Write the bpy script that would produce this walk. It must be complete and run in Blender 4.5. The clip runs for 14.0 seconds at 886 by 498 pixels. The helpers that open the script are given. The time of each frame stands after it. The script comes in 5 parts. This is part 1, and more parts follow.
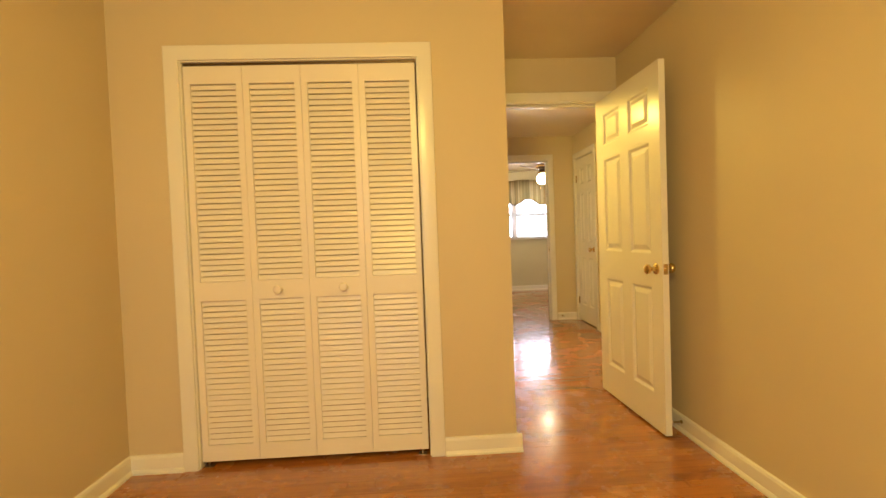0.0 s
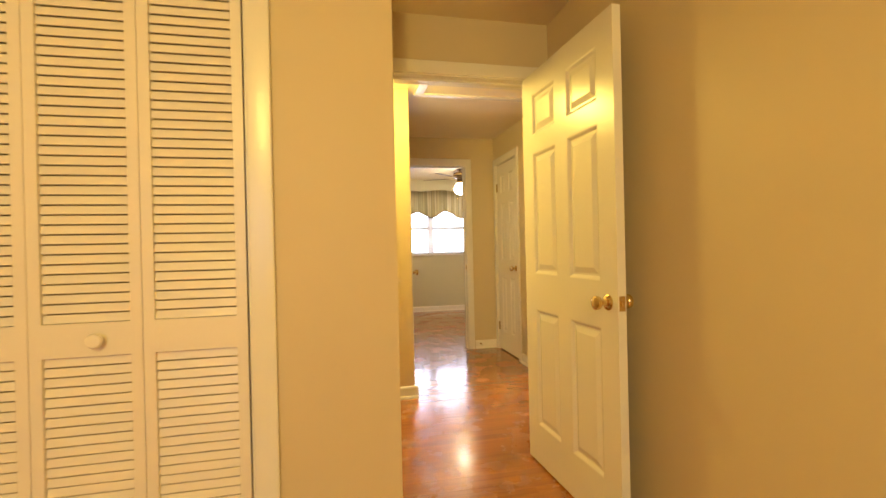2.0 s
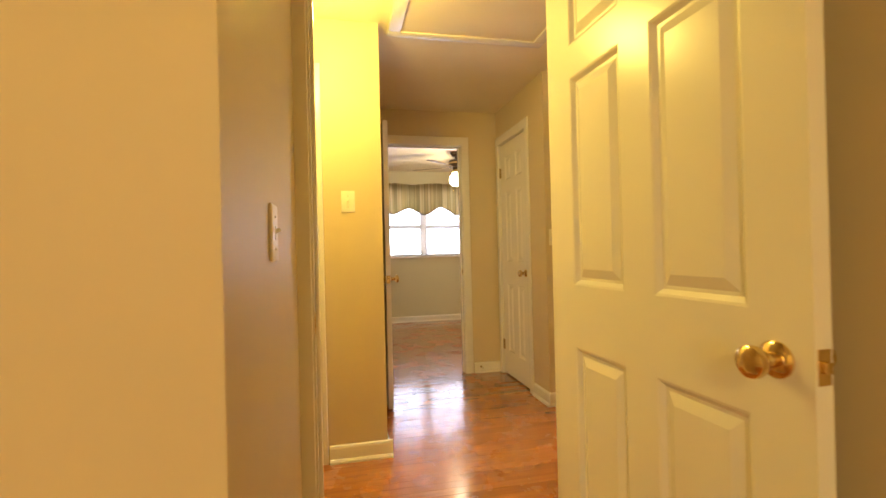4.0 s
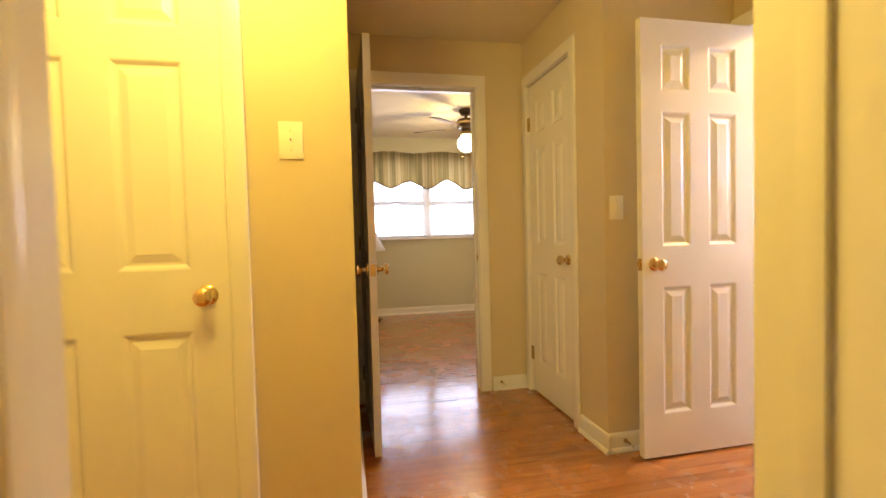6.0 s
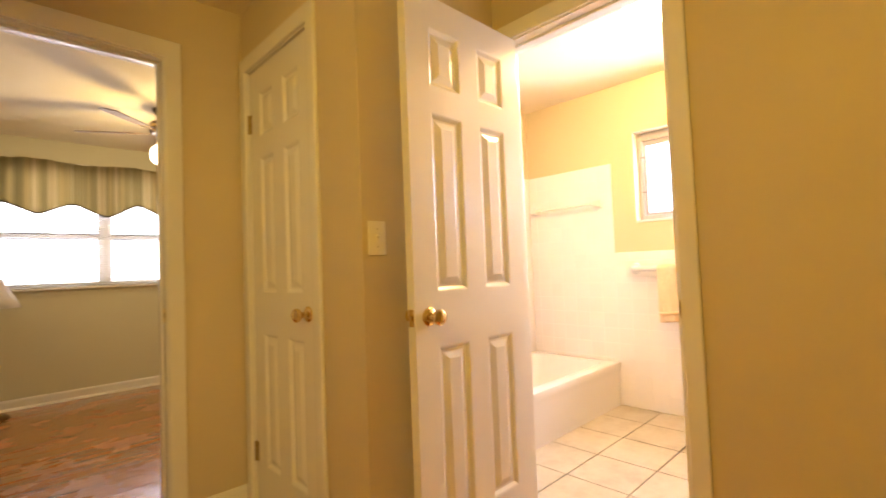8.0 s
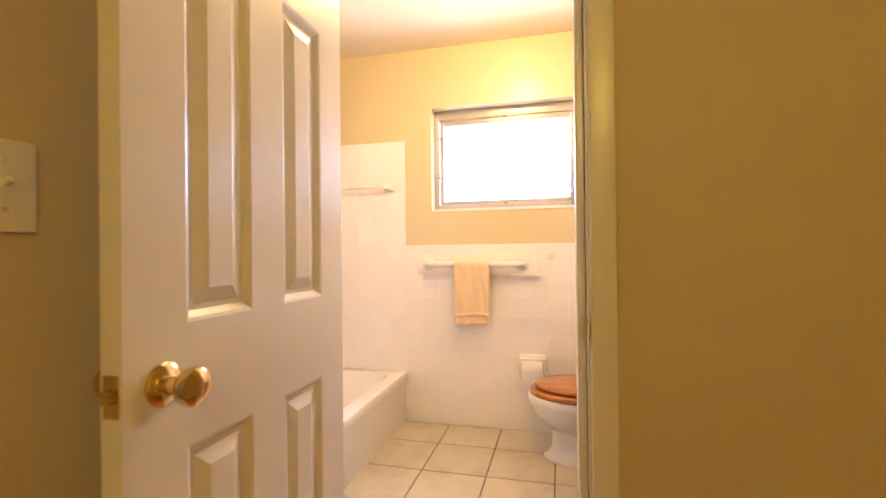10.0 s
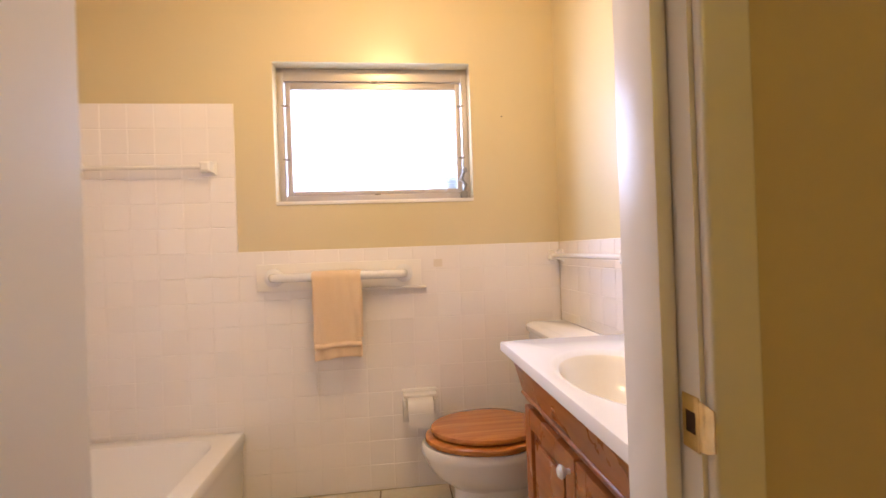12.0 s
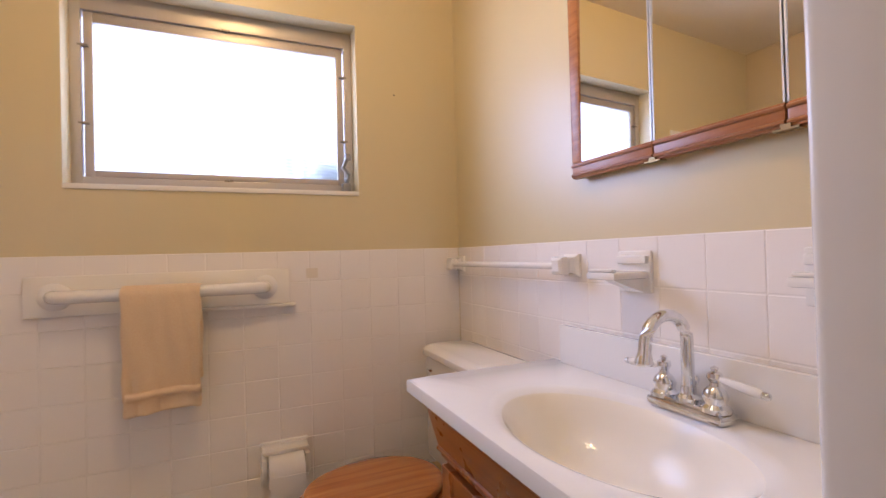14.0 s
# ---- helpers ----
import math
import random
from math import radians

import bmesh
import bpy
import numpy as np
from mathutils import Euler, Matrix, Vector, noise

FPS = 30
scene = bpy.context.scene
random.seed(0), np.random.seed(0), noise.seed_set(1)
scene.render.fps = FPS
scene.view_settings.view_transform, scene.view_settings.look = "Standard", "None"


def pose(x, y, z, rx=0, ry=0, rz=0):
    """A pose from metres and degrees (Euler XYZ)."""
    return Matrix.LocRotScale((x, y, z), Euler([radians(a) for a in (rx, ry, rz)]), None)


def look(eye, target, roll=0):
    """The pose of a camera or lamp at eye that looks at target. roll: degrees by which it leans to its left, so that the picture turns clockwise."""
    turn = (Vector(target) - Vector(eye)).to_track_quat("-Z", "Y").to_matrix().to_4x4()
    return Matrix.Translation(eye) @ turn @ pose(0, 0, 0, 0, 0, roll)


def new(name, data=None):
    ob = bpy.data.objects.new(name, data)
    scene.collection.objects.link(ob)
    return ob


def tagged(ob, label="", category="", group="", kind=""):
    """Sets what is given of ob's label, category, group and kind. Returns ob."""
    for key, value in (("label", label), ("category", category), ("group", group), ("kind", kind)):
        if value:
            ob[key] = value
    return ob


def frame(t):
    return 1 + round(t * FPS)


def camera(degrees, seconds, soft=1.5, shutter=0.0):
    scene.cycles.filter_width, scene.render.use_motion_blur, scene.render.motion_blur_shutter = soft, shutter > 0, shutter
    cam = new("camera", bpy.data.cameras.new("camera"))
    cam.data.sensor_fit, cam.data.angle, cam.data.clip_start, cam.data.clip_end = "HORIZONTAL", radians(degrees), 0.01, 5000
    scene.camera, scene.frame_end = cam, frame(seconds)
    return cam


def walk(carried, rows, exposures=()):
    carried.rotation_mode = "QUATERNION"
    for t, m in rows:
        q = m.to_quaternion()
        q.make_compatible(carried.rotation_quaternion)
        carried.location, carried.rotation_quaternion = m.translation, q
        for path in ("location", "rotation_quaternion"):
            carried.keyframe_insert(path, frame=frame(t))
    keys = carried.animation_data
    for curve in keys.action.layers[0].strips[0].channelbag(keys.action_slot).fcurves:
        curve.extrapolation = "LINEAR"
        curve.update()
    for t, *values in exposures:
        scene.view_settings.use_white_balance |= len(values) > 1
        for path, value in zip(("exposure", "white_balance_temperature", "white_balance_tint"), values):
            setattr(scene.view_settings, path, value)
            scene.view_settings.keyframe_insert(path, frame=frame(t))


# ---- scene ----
cam = camera(88.0, 14.0, shutter=0.4)
PATH = [
    (0, (0.189, 0.01, 1.141), (0.29, 2.007, 1.083), -2.1),
    (0.5, (0.255, 0.213, 1.141), (0.406, 2.206, 1.057), -2.5),
    (1, (0.308, 0.412, 1.127), (0.576, 2.392, 1.049), -2.1),
    (1.5, (0.384, 0.644, 1.135), (0.769, 2.606, 1.091), -1.6),
    (2, (0.479, 0.876, 1.141), (0.916, 2.828, 1.136), -1.3),
    (4.5, (0.836, 2.072, 1.095), (1.272, 4.024, 1.103), -1.4),
    (5, (0.881, 2.302, 1.085), (1.318, 4.253, 1.05), -1.5),
    (5.5, (0.926, 2.571, 1.102), (1.336, 4.528, 1.03), -1.8),
    (6, (0.983, 2.853, 1.087), (1.397, 4.808, 1.017), -1.5),
    (6.5, (1.044, 3.08, 1.092), (1.613, 4.997, 1.05), -1.1),
    (7, (1.109, 3.277, 1.082), (1.977, 5.079, 1.103), -0.7),
    (7.5, (1.229, 3.435, 1.078), (2.374, 5.074, 1.143), -1.5),
    (8, (1.34, 3.575, 1.081), (2.732, 5.008, 1.159), -2.2),
    (8.5, (1.447, 3.75, 1.08), (3.067, 4.921, 1.151), -2.4),
    (11, (2.15, 4.357, 1.111), (4.144, 4.511, 1.114), -0.1),
    (11.5, (2.309, 4.417, 1.102), (4.308, 4.399, 1.116), -0.9),
    (12, (2.47, 4.438, 1.116), (4.458, 4.213, 1.12), -2.0),
    (12.5, (2.596, 4.468, 1.12), (4.557, 4.075, 1.135), -2.6),
    (13, (2.714, 4.472, 1.131), (4.644, 3.946, 1.151), -2.8),
    (13.5, (2.818, 4.47, 1.118), (4.698, 3.787, 1.138), -2.3),
    (14, (2.886, 4.451, 1.109), (4.718, 3.651, 1.135), -1.6),
]
EXPOSURES = [(0, 0.0, 6500, 10), (2.2, 0.0, 6500, 10), (4.5, -0.18, 6550, 10), (6.5, -0.10, 6650, 10), (7.3, -0.12, 7150, 10), (8.6, -0.45, 7700, 10), (10.8, -1.0, 6600, 10), (12.5, -1.6, 6350, 11), (14.0, -2.05, 6050, 12)]
walk(cam, [(t, look(eye, target, roll)) for t, eye, target, roll in PATH], EXPOSURES)

# ---------- world, sun, large lights ----------
world = bpy.data.worlds.new("world")
scene.world = world
world.use_nodes = True
wn = world.node_tree.nodes
sky = wn.new("ShaderNodeTexSky")
sky.sky_type, sky.sun_disc = "NISHITA", False
sky.sun_elevation, sky.sun_rotation = radians(42), radians(200)
world.node_tree.links.new(sky.outputs[0], wn["Background"].inputs[0])
wn["Background"].inputs[1].default_value = 0.12
sun = new("sun", bpy.data.lights.new("sun", "SUN"))
sun.data.energy, sun.data.angle, sun.data.color = 2.0, radians(0.6), (1.0, 0.95, 0.88)
sun.matrix_world = pose(0, 0, 12, 48, 0, 160)

WARM = (1.0, 0.74, 0.175)
DAY = (0.82, 0.82, 1.0)


def area_lamp(name, m, sx, sy, watts, color, shape="RECTANGLE", spread=180):
    data = bpy.data.lights.new(name, "AREA")
    data.shape, data.size, data.size_y = shape, sx, sy
    data.energy, data.color, data.spread = watts, color, radians(spread)
    ob = new(name, data)
    ob.matrix_world = m
    return ob


def bulb(name, place, radius, watts, color):
    data = bpy.data.lights.new(name, "POINT")
    data.energy, data.color, data.shadow_soft_size = watts, color, radius
    ob = new(name, data)
    ob.location = place
    return ob


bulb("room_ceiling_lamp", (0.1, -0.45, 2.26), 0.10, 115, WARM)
bulb("hall_ceiling_lamp", (0.70, 3.77, 2.13), 0.09, 47, (1.0, 0.73, 0.155))
bulb("fan_bulb", (2.26, 7.55, 1.99), 0.05, 22, (1.0, 0.72, 0.34))
bulb("bath_bulb", (3.66, 4.43, 2.27), 0.06, 76, (1.0, 0.61, 0.25))
# daylight standing in the window openings
area_lamp("room_window_daylight", pose(-0.4, -1.98, 1.5, -90, 0, 180), 1.2, 1.0, 15, DAY)
area_lamp("bedroom_window_daylight", pose(2.09, 9.22, 1.55, -90, 0, 0), 1.7, 1.06, 68, DAY)
area_lamp("bath_window_daylight", pose(5.10, 4.49, 1.68, 90, 0, 90), 1.7, 1.3, 420, (0.57, 0.65, 1.0))

# ---------- materials ----------


def mat(name):
    m = bpy.data.materials.new(name)
    m.use_nodes = True
    nt = m.node_tree
    return m, nt, nt.nodes["Principled BSDF"]


def node(nt, kind, **kw):
    n = nt.nodes.new(kind)
    for k, v in kw.items():
        n.inputs[k].default_value = v
    return n


def ramp(nt, fac, stops):
    r = nt.nodes.new("ShaderNodeValToRGB")
    el = r.color_ramp.elements
    while len(el) < len(stops):
        el.new(0.5)
    for e, (pos, c) in zip(el, stops):
        e.position, e.color = pos, (*c, 1)
    nt.links.new(fac, r.inputs[0])
    return r.outputs[0]


def position(nt, scale):
    g = nt.nodes.new("ShaderNodeNewGeometry")
    mp = nt.nodes.new("ShaderNodeMapping")
    mp.inputs["Scale"].default_value = scale
    nt.links.new(g.outputs["Position"], mp.inputs[0])
    return mp.outputs[0]


def noise_tex(nt, vec, scale, detail=3.0, rough=0.55):
    n = node(nt, "ShaderNodeTexNoise", Scale=scale, Detail=detail, Roughness=rough)
    nt.links.new(vec, n.inputs["Vector"])
    return n.outputs[0]


def add_bump(nt, b, height, strength, distance):
    n = node(nt, "ShaderNodeBump", Strength=strength, Distance=distance)
    nt.links.new(height, n.inputs["Height"])
    nt.links.new(n.outputs[0], b.inputs["Normal"])


def painted(name, color, rough, fine=320.0, bump=0.15, vary=0.025, dist=0.001):
    """Paint with two scales of unevenness and a roller's or brush's relief."""
    m, nt, b = mat(name)
    p = position(nt, (1, 1, 1))
    lo = tuple(c * (1 - vary) for c in color)
    hi = tuple(min(1, c * (1 + vary * 0.5)) for c in color)
    c = ramp(nt, noise_tex(nt, p, 1.7, 5), [(0.3, lo), (0.7, hi)])
    nt.links.new(c, b.inputs["Base Color"])
    r = ramp(nt, noise_tex(nt, p, 6.0, 4), [(0.3, (rough * 0.96,) * 3), (0.7, (min(1, rough * 1.05),) * 3)])
    nt.links.new(r, b.inputs["Roughness"])
    add_bump(nt, b, noise_tex(nt, p, fine, 3), bump, dist)
    return m


def plain(name, color, rough, metal=0.0, **kw):
    m, nt, b = mat(name)
    b.inputs["Base Color"].default_value = (*color, 1)
    b.inputs["Roughness"].default_value, b.inputs["Metallic"].default_value = rough, metal
    for k, v in kw.items():
        b.inputs[k.replace("_", " ")].default_value = v
    return m


def worn_metal(name, color, rough):
    m, nt, b = mat(name)
    b.inputs["Metallic"].default_value = 1.0
    p = position(nt, (1, 1, 1))
    c = ramp(nt, noise_tex(nt, p, 60, 4), [(0.3, tuple(c * 0.8 for c in color)), (0.7, color)])
    nt.links.new(c, b.inputs["Base Color"])
    r = ramp(nt, noise_tex(nt, p, 140, 3), [(0.3, (rough * 0.6,) * 3), (0.75, (rough * 1.6,) * 3)])
    nt.links.new(r, b.inputs["Roughness"])
    return m


def wood(name, dark, mid, light, rough, along, per, coat=0.0, fine=1.0, coat_rough=0.08):
    """Stained wood with long grain along one axis, each board in its own tone."""
    m, nt, b = mat(name)
    sc = [38.0 * fine] * 3
    sc["xyz".index(along)] = 1.6 * fine
    p = position(nt, tuple(sc))
    if per == "object":
        o = nt.nodes.new("ShaderNodeObjectInfo").outputs["Random"]
    else:
        o = nt.nodes.new("ShaderNodeNewGeometry").outputs["Random Per Island"]
    shift = nt.nodes.new("ShaderNodeVectorMath")
    shift.operation = "ADD"
    comb = nt.nodes.new("ShaderNodeMath")
    comb.operation, comb.inputs[1].default_value = "MULTIPLY", 57.0
    nt.links.new(o, comb.inputs[0])
    nt.links.new(p, shift.inputs[0])
    nt.links.new(comb.outputs[0], shift.inputs[1])
    n1 = noise_tex(nt, shift.outputs[0], 1.0, 6, 0.65)
    grain = ramp(nt, n1, [(0.28, dark), (0.5, mid), (0.75, light)])
    tone = ramp(nt, o, [(0.0, (0.76, 0.73, 0.70)), (0.2, (0.92, 0.91, 0.90)), (0.75, (1.0, 1.0, 1.0)), (1.0, (1.10, 1.13, 1.15))])
    mix = nt.nodes.new("ShaderNodeMix")
    mix.data_type, mix.blend_type = "RGBA", "MULTIPLY"
    mix.inputs[0].default_value = 1.0
    nt.links.new(grain, mix.inputs[6])
    nt.links.new(tone, mix.inputs[7])
    nt.links.new(mix.outputs[2], b.inputs["Base Color"])
    q = position(nt, (1, 1, 1))
    r = ramp(nt, noise_tex(nt, q, 5.0, 5), [(0.3, (rough * 0.8,) * 3), (0.75, (rough * 1.35,) * 3)])
    nt.links.new(r, b.inputs["Roughness"])
    b.inputs["Coat Weight"].default_value = coat
    b.inputs["Coat Roughness"].default_value = coat_rough
    add_bump(nt, b, n1, 0.03, 0.001)
    return m


def glazed(name, color, rough, spread=0.05):
    m, nt, b = mat(name)
    o = nt.nodes.new("ShaderNodeObjectInfo").outputs["Random"]
    c = ramp(nt, o, [(0.0, tuple(v * (1 - spread) for v in color)), (1.0, color)])
    nt.links.new(c, b.inputs["Base Color"])
    b.inputs["Roughness"].default_value = rough
    p = position(nt, (1, 1, 1))
    add_bump(nt, b, noise_tex(nt, p, 26, 2), 0.12, 0.002)
    return m


M_WALL = painted("wall_paint_khaki", (0.62, 0.52, 0.345), 0.55, 420, 0.14)
M_BATHWALL = painted("bath_wall_paint", (0.62, 0.525, 0.305), 0.29, 420, 0.12)
M_BATHWALL.node_tree.nodes["Principled BSDF"].inputs["Coat Weight"].default_value = 0.7
M_BATHWALL.node_tree.nodes["Principled BSDF"].inputs["Coat Roughness"].default_value = 0.36
M_BEDWALL = painted("bedroom_wall_paint", (0.60, 0.565, 0.41), 0.5, 420, 0.14)
M_CEIL = painted("ceiling_paint", (0.78, 0.69, 0.50), 0.8, 90, 0.5, 0.05, 0.003)
M_TRIM = painted("white_trim_enamel", (0.80, 0.77, 0.70), 0.26, 60, 0.10, 0.02)
M_DOOR = plain("white_door_enamel", (0.80, 0.77, 0.70), 0.27)
M_LOUVRE = painted("louvre_enamel", (0.82, 0.76, 0.68), 0.34, 75, 0.10, 0.03)
M_BRASS = worn_metal("polished_brass", (0.84, 0.64, 0.32), 0.16)
M_DULL = worn_metal("tarnished_brass", (0.40, 0.30, 0.16), 0.38)
M_CHROME = worn_metal("chrome", (0.86, 0.87, 0.90), 0.06)
M_ALU = plain("mill_aluminium", (0.47, 0.43, 0.38), 0.36, 0.55)
M_DARKMETAL = worn_metal("bronze_metal", (0.16, 0.11, 0.07), 0.32)
M_PLATE = plain("ivory_switch_plastic", (0.84, 0.80, 0.69), 0.32)
M_PLATESCREW = plain("ivory_painted_screw", (0.62, 0.57, 0.47), 0.4)
M_OAK_O = wood("oak_floor_board", (0.29, 0.092, 0.016), (0.40, 0.142, 0.026), (0.48, 0.190, 0.042), 0.25, "x", "object", 0.9, 1.0, 0.115)
M_OAK_I = wood("oak_floor_joined", (0.29, 0.092, 0.016), (0.40, 0.142, 0.026), (0.48, 0.190, 0.042), 0.25, "x", "island", 0.9, 1.0, 0.115)
M_VANWOOD = wood("vanity_oak", (0.25, 0.074, 0.016), (0.33, 0.105, 0.024), (0.39, 0.138, 0.035), 0.26, "x", "object", 0.2, 1.3)
M_CABWOOD = wood("cabinet_oak", (0.20, 0.068, 0.020), (0.33, 0.125, 0.038), (0.42, 0.18, 0.062), 0.32, "x", "object", 0.1, 1.5)
M_SEATWOOD = wood("toilet_seat_oak", (0.23, 0.066, 0.011), (0.41, 0.140, 0.026), (0.54, 0.22, 0.048), 0.20, "y", "object", 0.3, 1.2)
M_SUB = plain("dark_floor_gap", (0.05, 0.018, 0.008), 0.7)
M_TILE = glazed("white_glazed_tile", (0.87, 0.825, 0.78), 0.12, 0.03)
M_GROUT = painted("tile_grout", (0.85, 0.81, 0.76), 0.6, 300, 0.2)
M_PORC = plain("white_porcelain", (0.82, 0.80, 0.77), 0.10)
M_CERAMIC = plain("white_ceramic", (0.82, 0.79, 0.74), 0.14)
M_MARBLE = plain("cultured_marble_white", (0.83, 0.82, 0.80), 0.14, Coat_Weight=0.3)
# the counter's marble again, with warm light put into its colour
M_BASIN_WARMLIT = plain("cultured_marble_warm_lit", (0.86, 0.82, 0.73), 0.12, Coat_Weight=0.3)
M_PAPER = painted("tissue_paper", (0.82, 0.79, 0.75), 0.9, 700, 0.3)
M_FGROUT = painted("brown_floor_grout", (0.19, 0.13, 0.08), 0.9, 300, 0.4)
M_MIRROR = plain("mirror_silver", (0.90, 0.90, 0.90), 0.01, 1.0)
M_GROUND = painted("lawn_ground", (0.10, 0.12, 0.05), 0.95, 40, 0.5, 0.3)
M_BLADE = wood("fan_blade_wood", (0.10, 0.06, 0.03), (0.20, 0.13, 0.08), (0.28, 0.20, 0.13), 0.35, "x", "object")
M_SCREW = plain("screw_dark", (0.25, 0.22, 0.18), 0.4, 0.8)


def floor_tile_mat():
    m, nt, b = mat("beige_floor_tile")
    p = position(nt, (1, 1, 1))
    o = nt.nodes.new("ShaderNodeObjectInfo").outputs["Random"]
    n = noise_tex(nt, p, 7.0, 8, 0.65)
    c = ramp(nt, n, [(0.25, (0.50, 0.42, 0.30)), (0.5, (0.62, 0.55, 0.42)), (0.8, (0.70, 0.64, 0.52))])
    t = ramp(nt, o, [(0.0, (0.90, 0.90, 0.88)), (1.0, (1, 1, 1))])
    mix = nt.nodes.new("ShaderNodeMix")
    mix.data_type, mix.blend_type = "RGBA", "MULTIPLY"
    mix.inputs[0].default_value = 1.0
    nt.links.new(c, mix.inputs[6])
    nt.links.new(t, mix.inputs[7])
    nt.links.new(mix.outputs[2], b.inputs["Base Color"])
    b.inputs["Roughness"].default_value = 0.32
    add_bump(nt, b, n, 0.15, 0.003)
    return m


M_FTILE = floor_tile_mat()


def glass_mat(name, rough, ribbed):
    m, nt, b = mat(name)
    b.inputs["Transmission Weight"].default_value = 1.0
    b.inputs["Roughness"].default_value, b.inputs["IOR"].default_value = rough, 1.3 if ribbed else 1.02
    b.inputs["Base Color"].default_value = (0.96, 0.98, 1.0, 1)
    if ribbed:
        w = node(nt, "ShaderNodeTexWave", Scale=24.0, Distortion=2.6)
        w.inputs["Detail"].default_value = 2.0
        w.inputs["Detail Scale"].default_value = 0.6
        w.bands_direction = "Z"
        nt.links.new(position(nt, (1, 1, 1)), w.inputs["Vector"])
        add_bump(nt, b, w.outputs[1], 0.8, 0.003)
    return m


M_GLASS = glass_mat("clear_glass", 0.0, False)
M_FROST = glass_mat("obscure_ribbed_glass", 0.36, True)


def fabric(name, kind):
    m, nt, b = mat(name)
    b.inputs["Roughness"].default_value = 0.95
    if kind == "towel":
        p = position(nt, (1, 1, 1))
        c = ramp(nt, noise_tex(nt, p, 420, 3), [(0.3, (0.83, 0.58, 0.34)), (0.7, (0.94, 0.74, 0.50))])
        nt.links.new(c, b.inputs["Base Color"])
        add_bump(nt, b, noise_tex(nt, p, 650, 2), 0.9, 0.004)
        b.inputs["Sheen Weight"].default_value = 0.4
    else:
        p = position(nt, (1, 0.0, 0.0))
        w = noise_tex(nt, p, 11.0, 2, 0.6)
        c = ramp(nt, w, [(0.32, (0.35, 0.25, 0.12)), (0.43, (0.52, 0.44, 0.26)), (0.5, (0.32, 0.28, 0.16)), (0.56, (0.64, 0.56, 0.38)), (0.68, (0.38, 0.30, 0.16))])
        nt.links.new(c, b.inputs["Base Color"])
        t = nt.nodes.new("ShaderNodeBsdfTranslucent")
        nt.links.new(c, t.inputs[0])
        mx = nt.nodes.new("ShaderNodeMixShader")
        mx.inputs[0].default_value = 0.6
        nt.links.new(b.outputs[0], mx.inputs[1])
        nt.links.new(t.outputs[0], mx.inputs[2])
        nt.links.new(mx.outputs[0], nt.nodes["Material Output"].inputs[0])
        q = position(nt, (1, 1, 1))
        add_bump(nt, b, noise_tex(nt, q, 500, 2), 0.4, 0.002)
    return m


M_TOWEL = fabric("peach_terry", "towel")
M_VALANCE = fabric("striped_valance", "valance")
# valance hem; also the painted shadow lines on the meeting rails
M_HEM_SHADOW = plain("dark_hem_and_rail_shadow", (0.05, 0.045, 0.04), 0.9)


def translucent(name, color, share):
    m, nt, b = mat(name)
    b.inputs["Base Color"].default_value = (*color, 1)
    b.inputs["Roughness"].default_value = 0.6
    t = nt.nodes.new("ShaderNodeBsdfTranslucent")
    t.inputs[0].default_value = (*color, 1)
    mx = nt.nodes.new("ShaderNodeMixShader")
    mx.inputs[0].default_value = share
    nt.links.new(b.outputs[0], mx.inputs[1])
    nt.links.new(t.outputs[0], mx.inputs[2])
    nt.links.new(mx.outputs[0], nt.nodes["Material Output"].inputs[0])
    return m


M_SHADE = translucent("white_lampshade_cloth", (0.80, 0.76, 0.72), 0.3)
M_BLIND = translucent("white_blind_vinyl", (0.78, 0.78, 0.80), 0.08)


def glowing(name, color, strength):
    m, nt, b = mat(name)
    b.inputs["Emission Color"].default_value = (*color, 1)
    b.inputs["Emission Strength"].default_value = strength
    b.inputs["Base Color"].default_value = (0.9, 0.88, 0.84, 1)
    return m


M_GLOBE = glowing("lit_opal_glass", (1.0, 0.86, 0.60), 22.0)

# ---------- mesh helpers ----------


def box(bm, x0, x1, y0, y1, z0, z1, bev=0.0):
    v = [bm.verts.new((x, y, z)) for x in (x0, x1) for y in (y0, y1) for z in (z0, z1)]
    fs = [bm.faces.new([v[i] for i in q]) for q in ((0, 1, 3, 2), (4, 6, 7, 5), (0, 4, 5, 1), (2, 3, 7, 6), (0, 2, 6, 4), (1, 5, 7, 3))]
    if bev:
        es = list({e for f in fs for e in f.edges})
        bmesh.ops.bevel(bm, geom=es, offset=bev, segments=2, affect="EDGES", profile=0.6)


def lathe(bm, profile, m=None, seg=24, close=True):
    """A turned body about z from pairs of radius and height."""
    m = m or Matrix()
    rings = []
    for r, z in profile:
        if r < 1e-5:
            rings.append([bm.verts.new(m @ Vector((0, 0, z)))])
        else:
            rings.append([bm.verts.new(m @ Vector((r * math.cos(a), r * math.sin(a), z))) for a in (2 * math.pi * k / seg for k in range(seg))])
    for a, b in zip(rings, rings[1:]):
        for k in range(seg):
            q = [a[k % len(a)], a[(k + 1) % len(a)], b[(k + 1) % len(b)], b[k % len(b)]]
            q = [v for n, v in enumerate(q) if v not in q[:n]]
            if len(q) > 2:
                bm.faces.new(q)
    if close:
        for r in (rings[0], rings[-1]):
            if len(r) > 2:
                bm.faces.new(r)


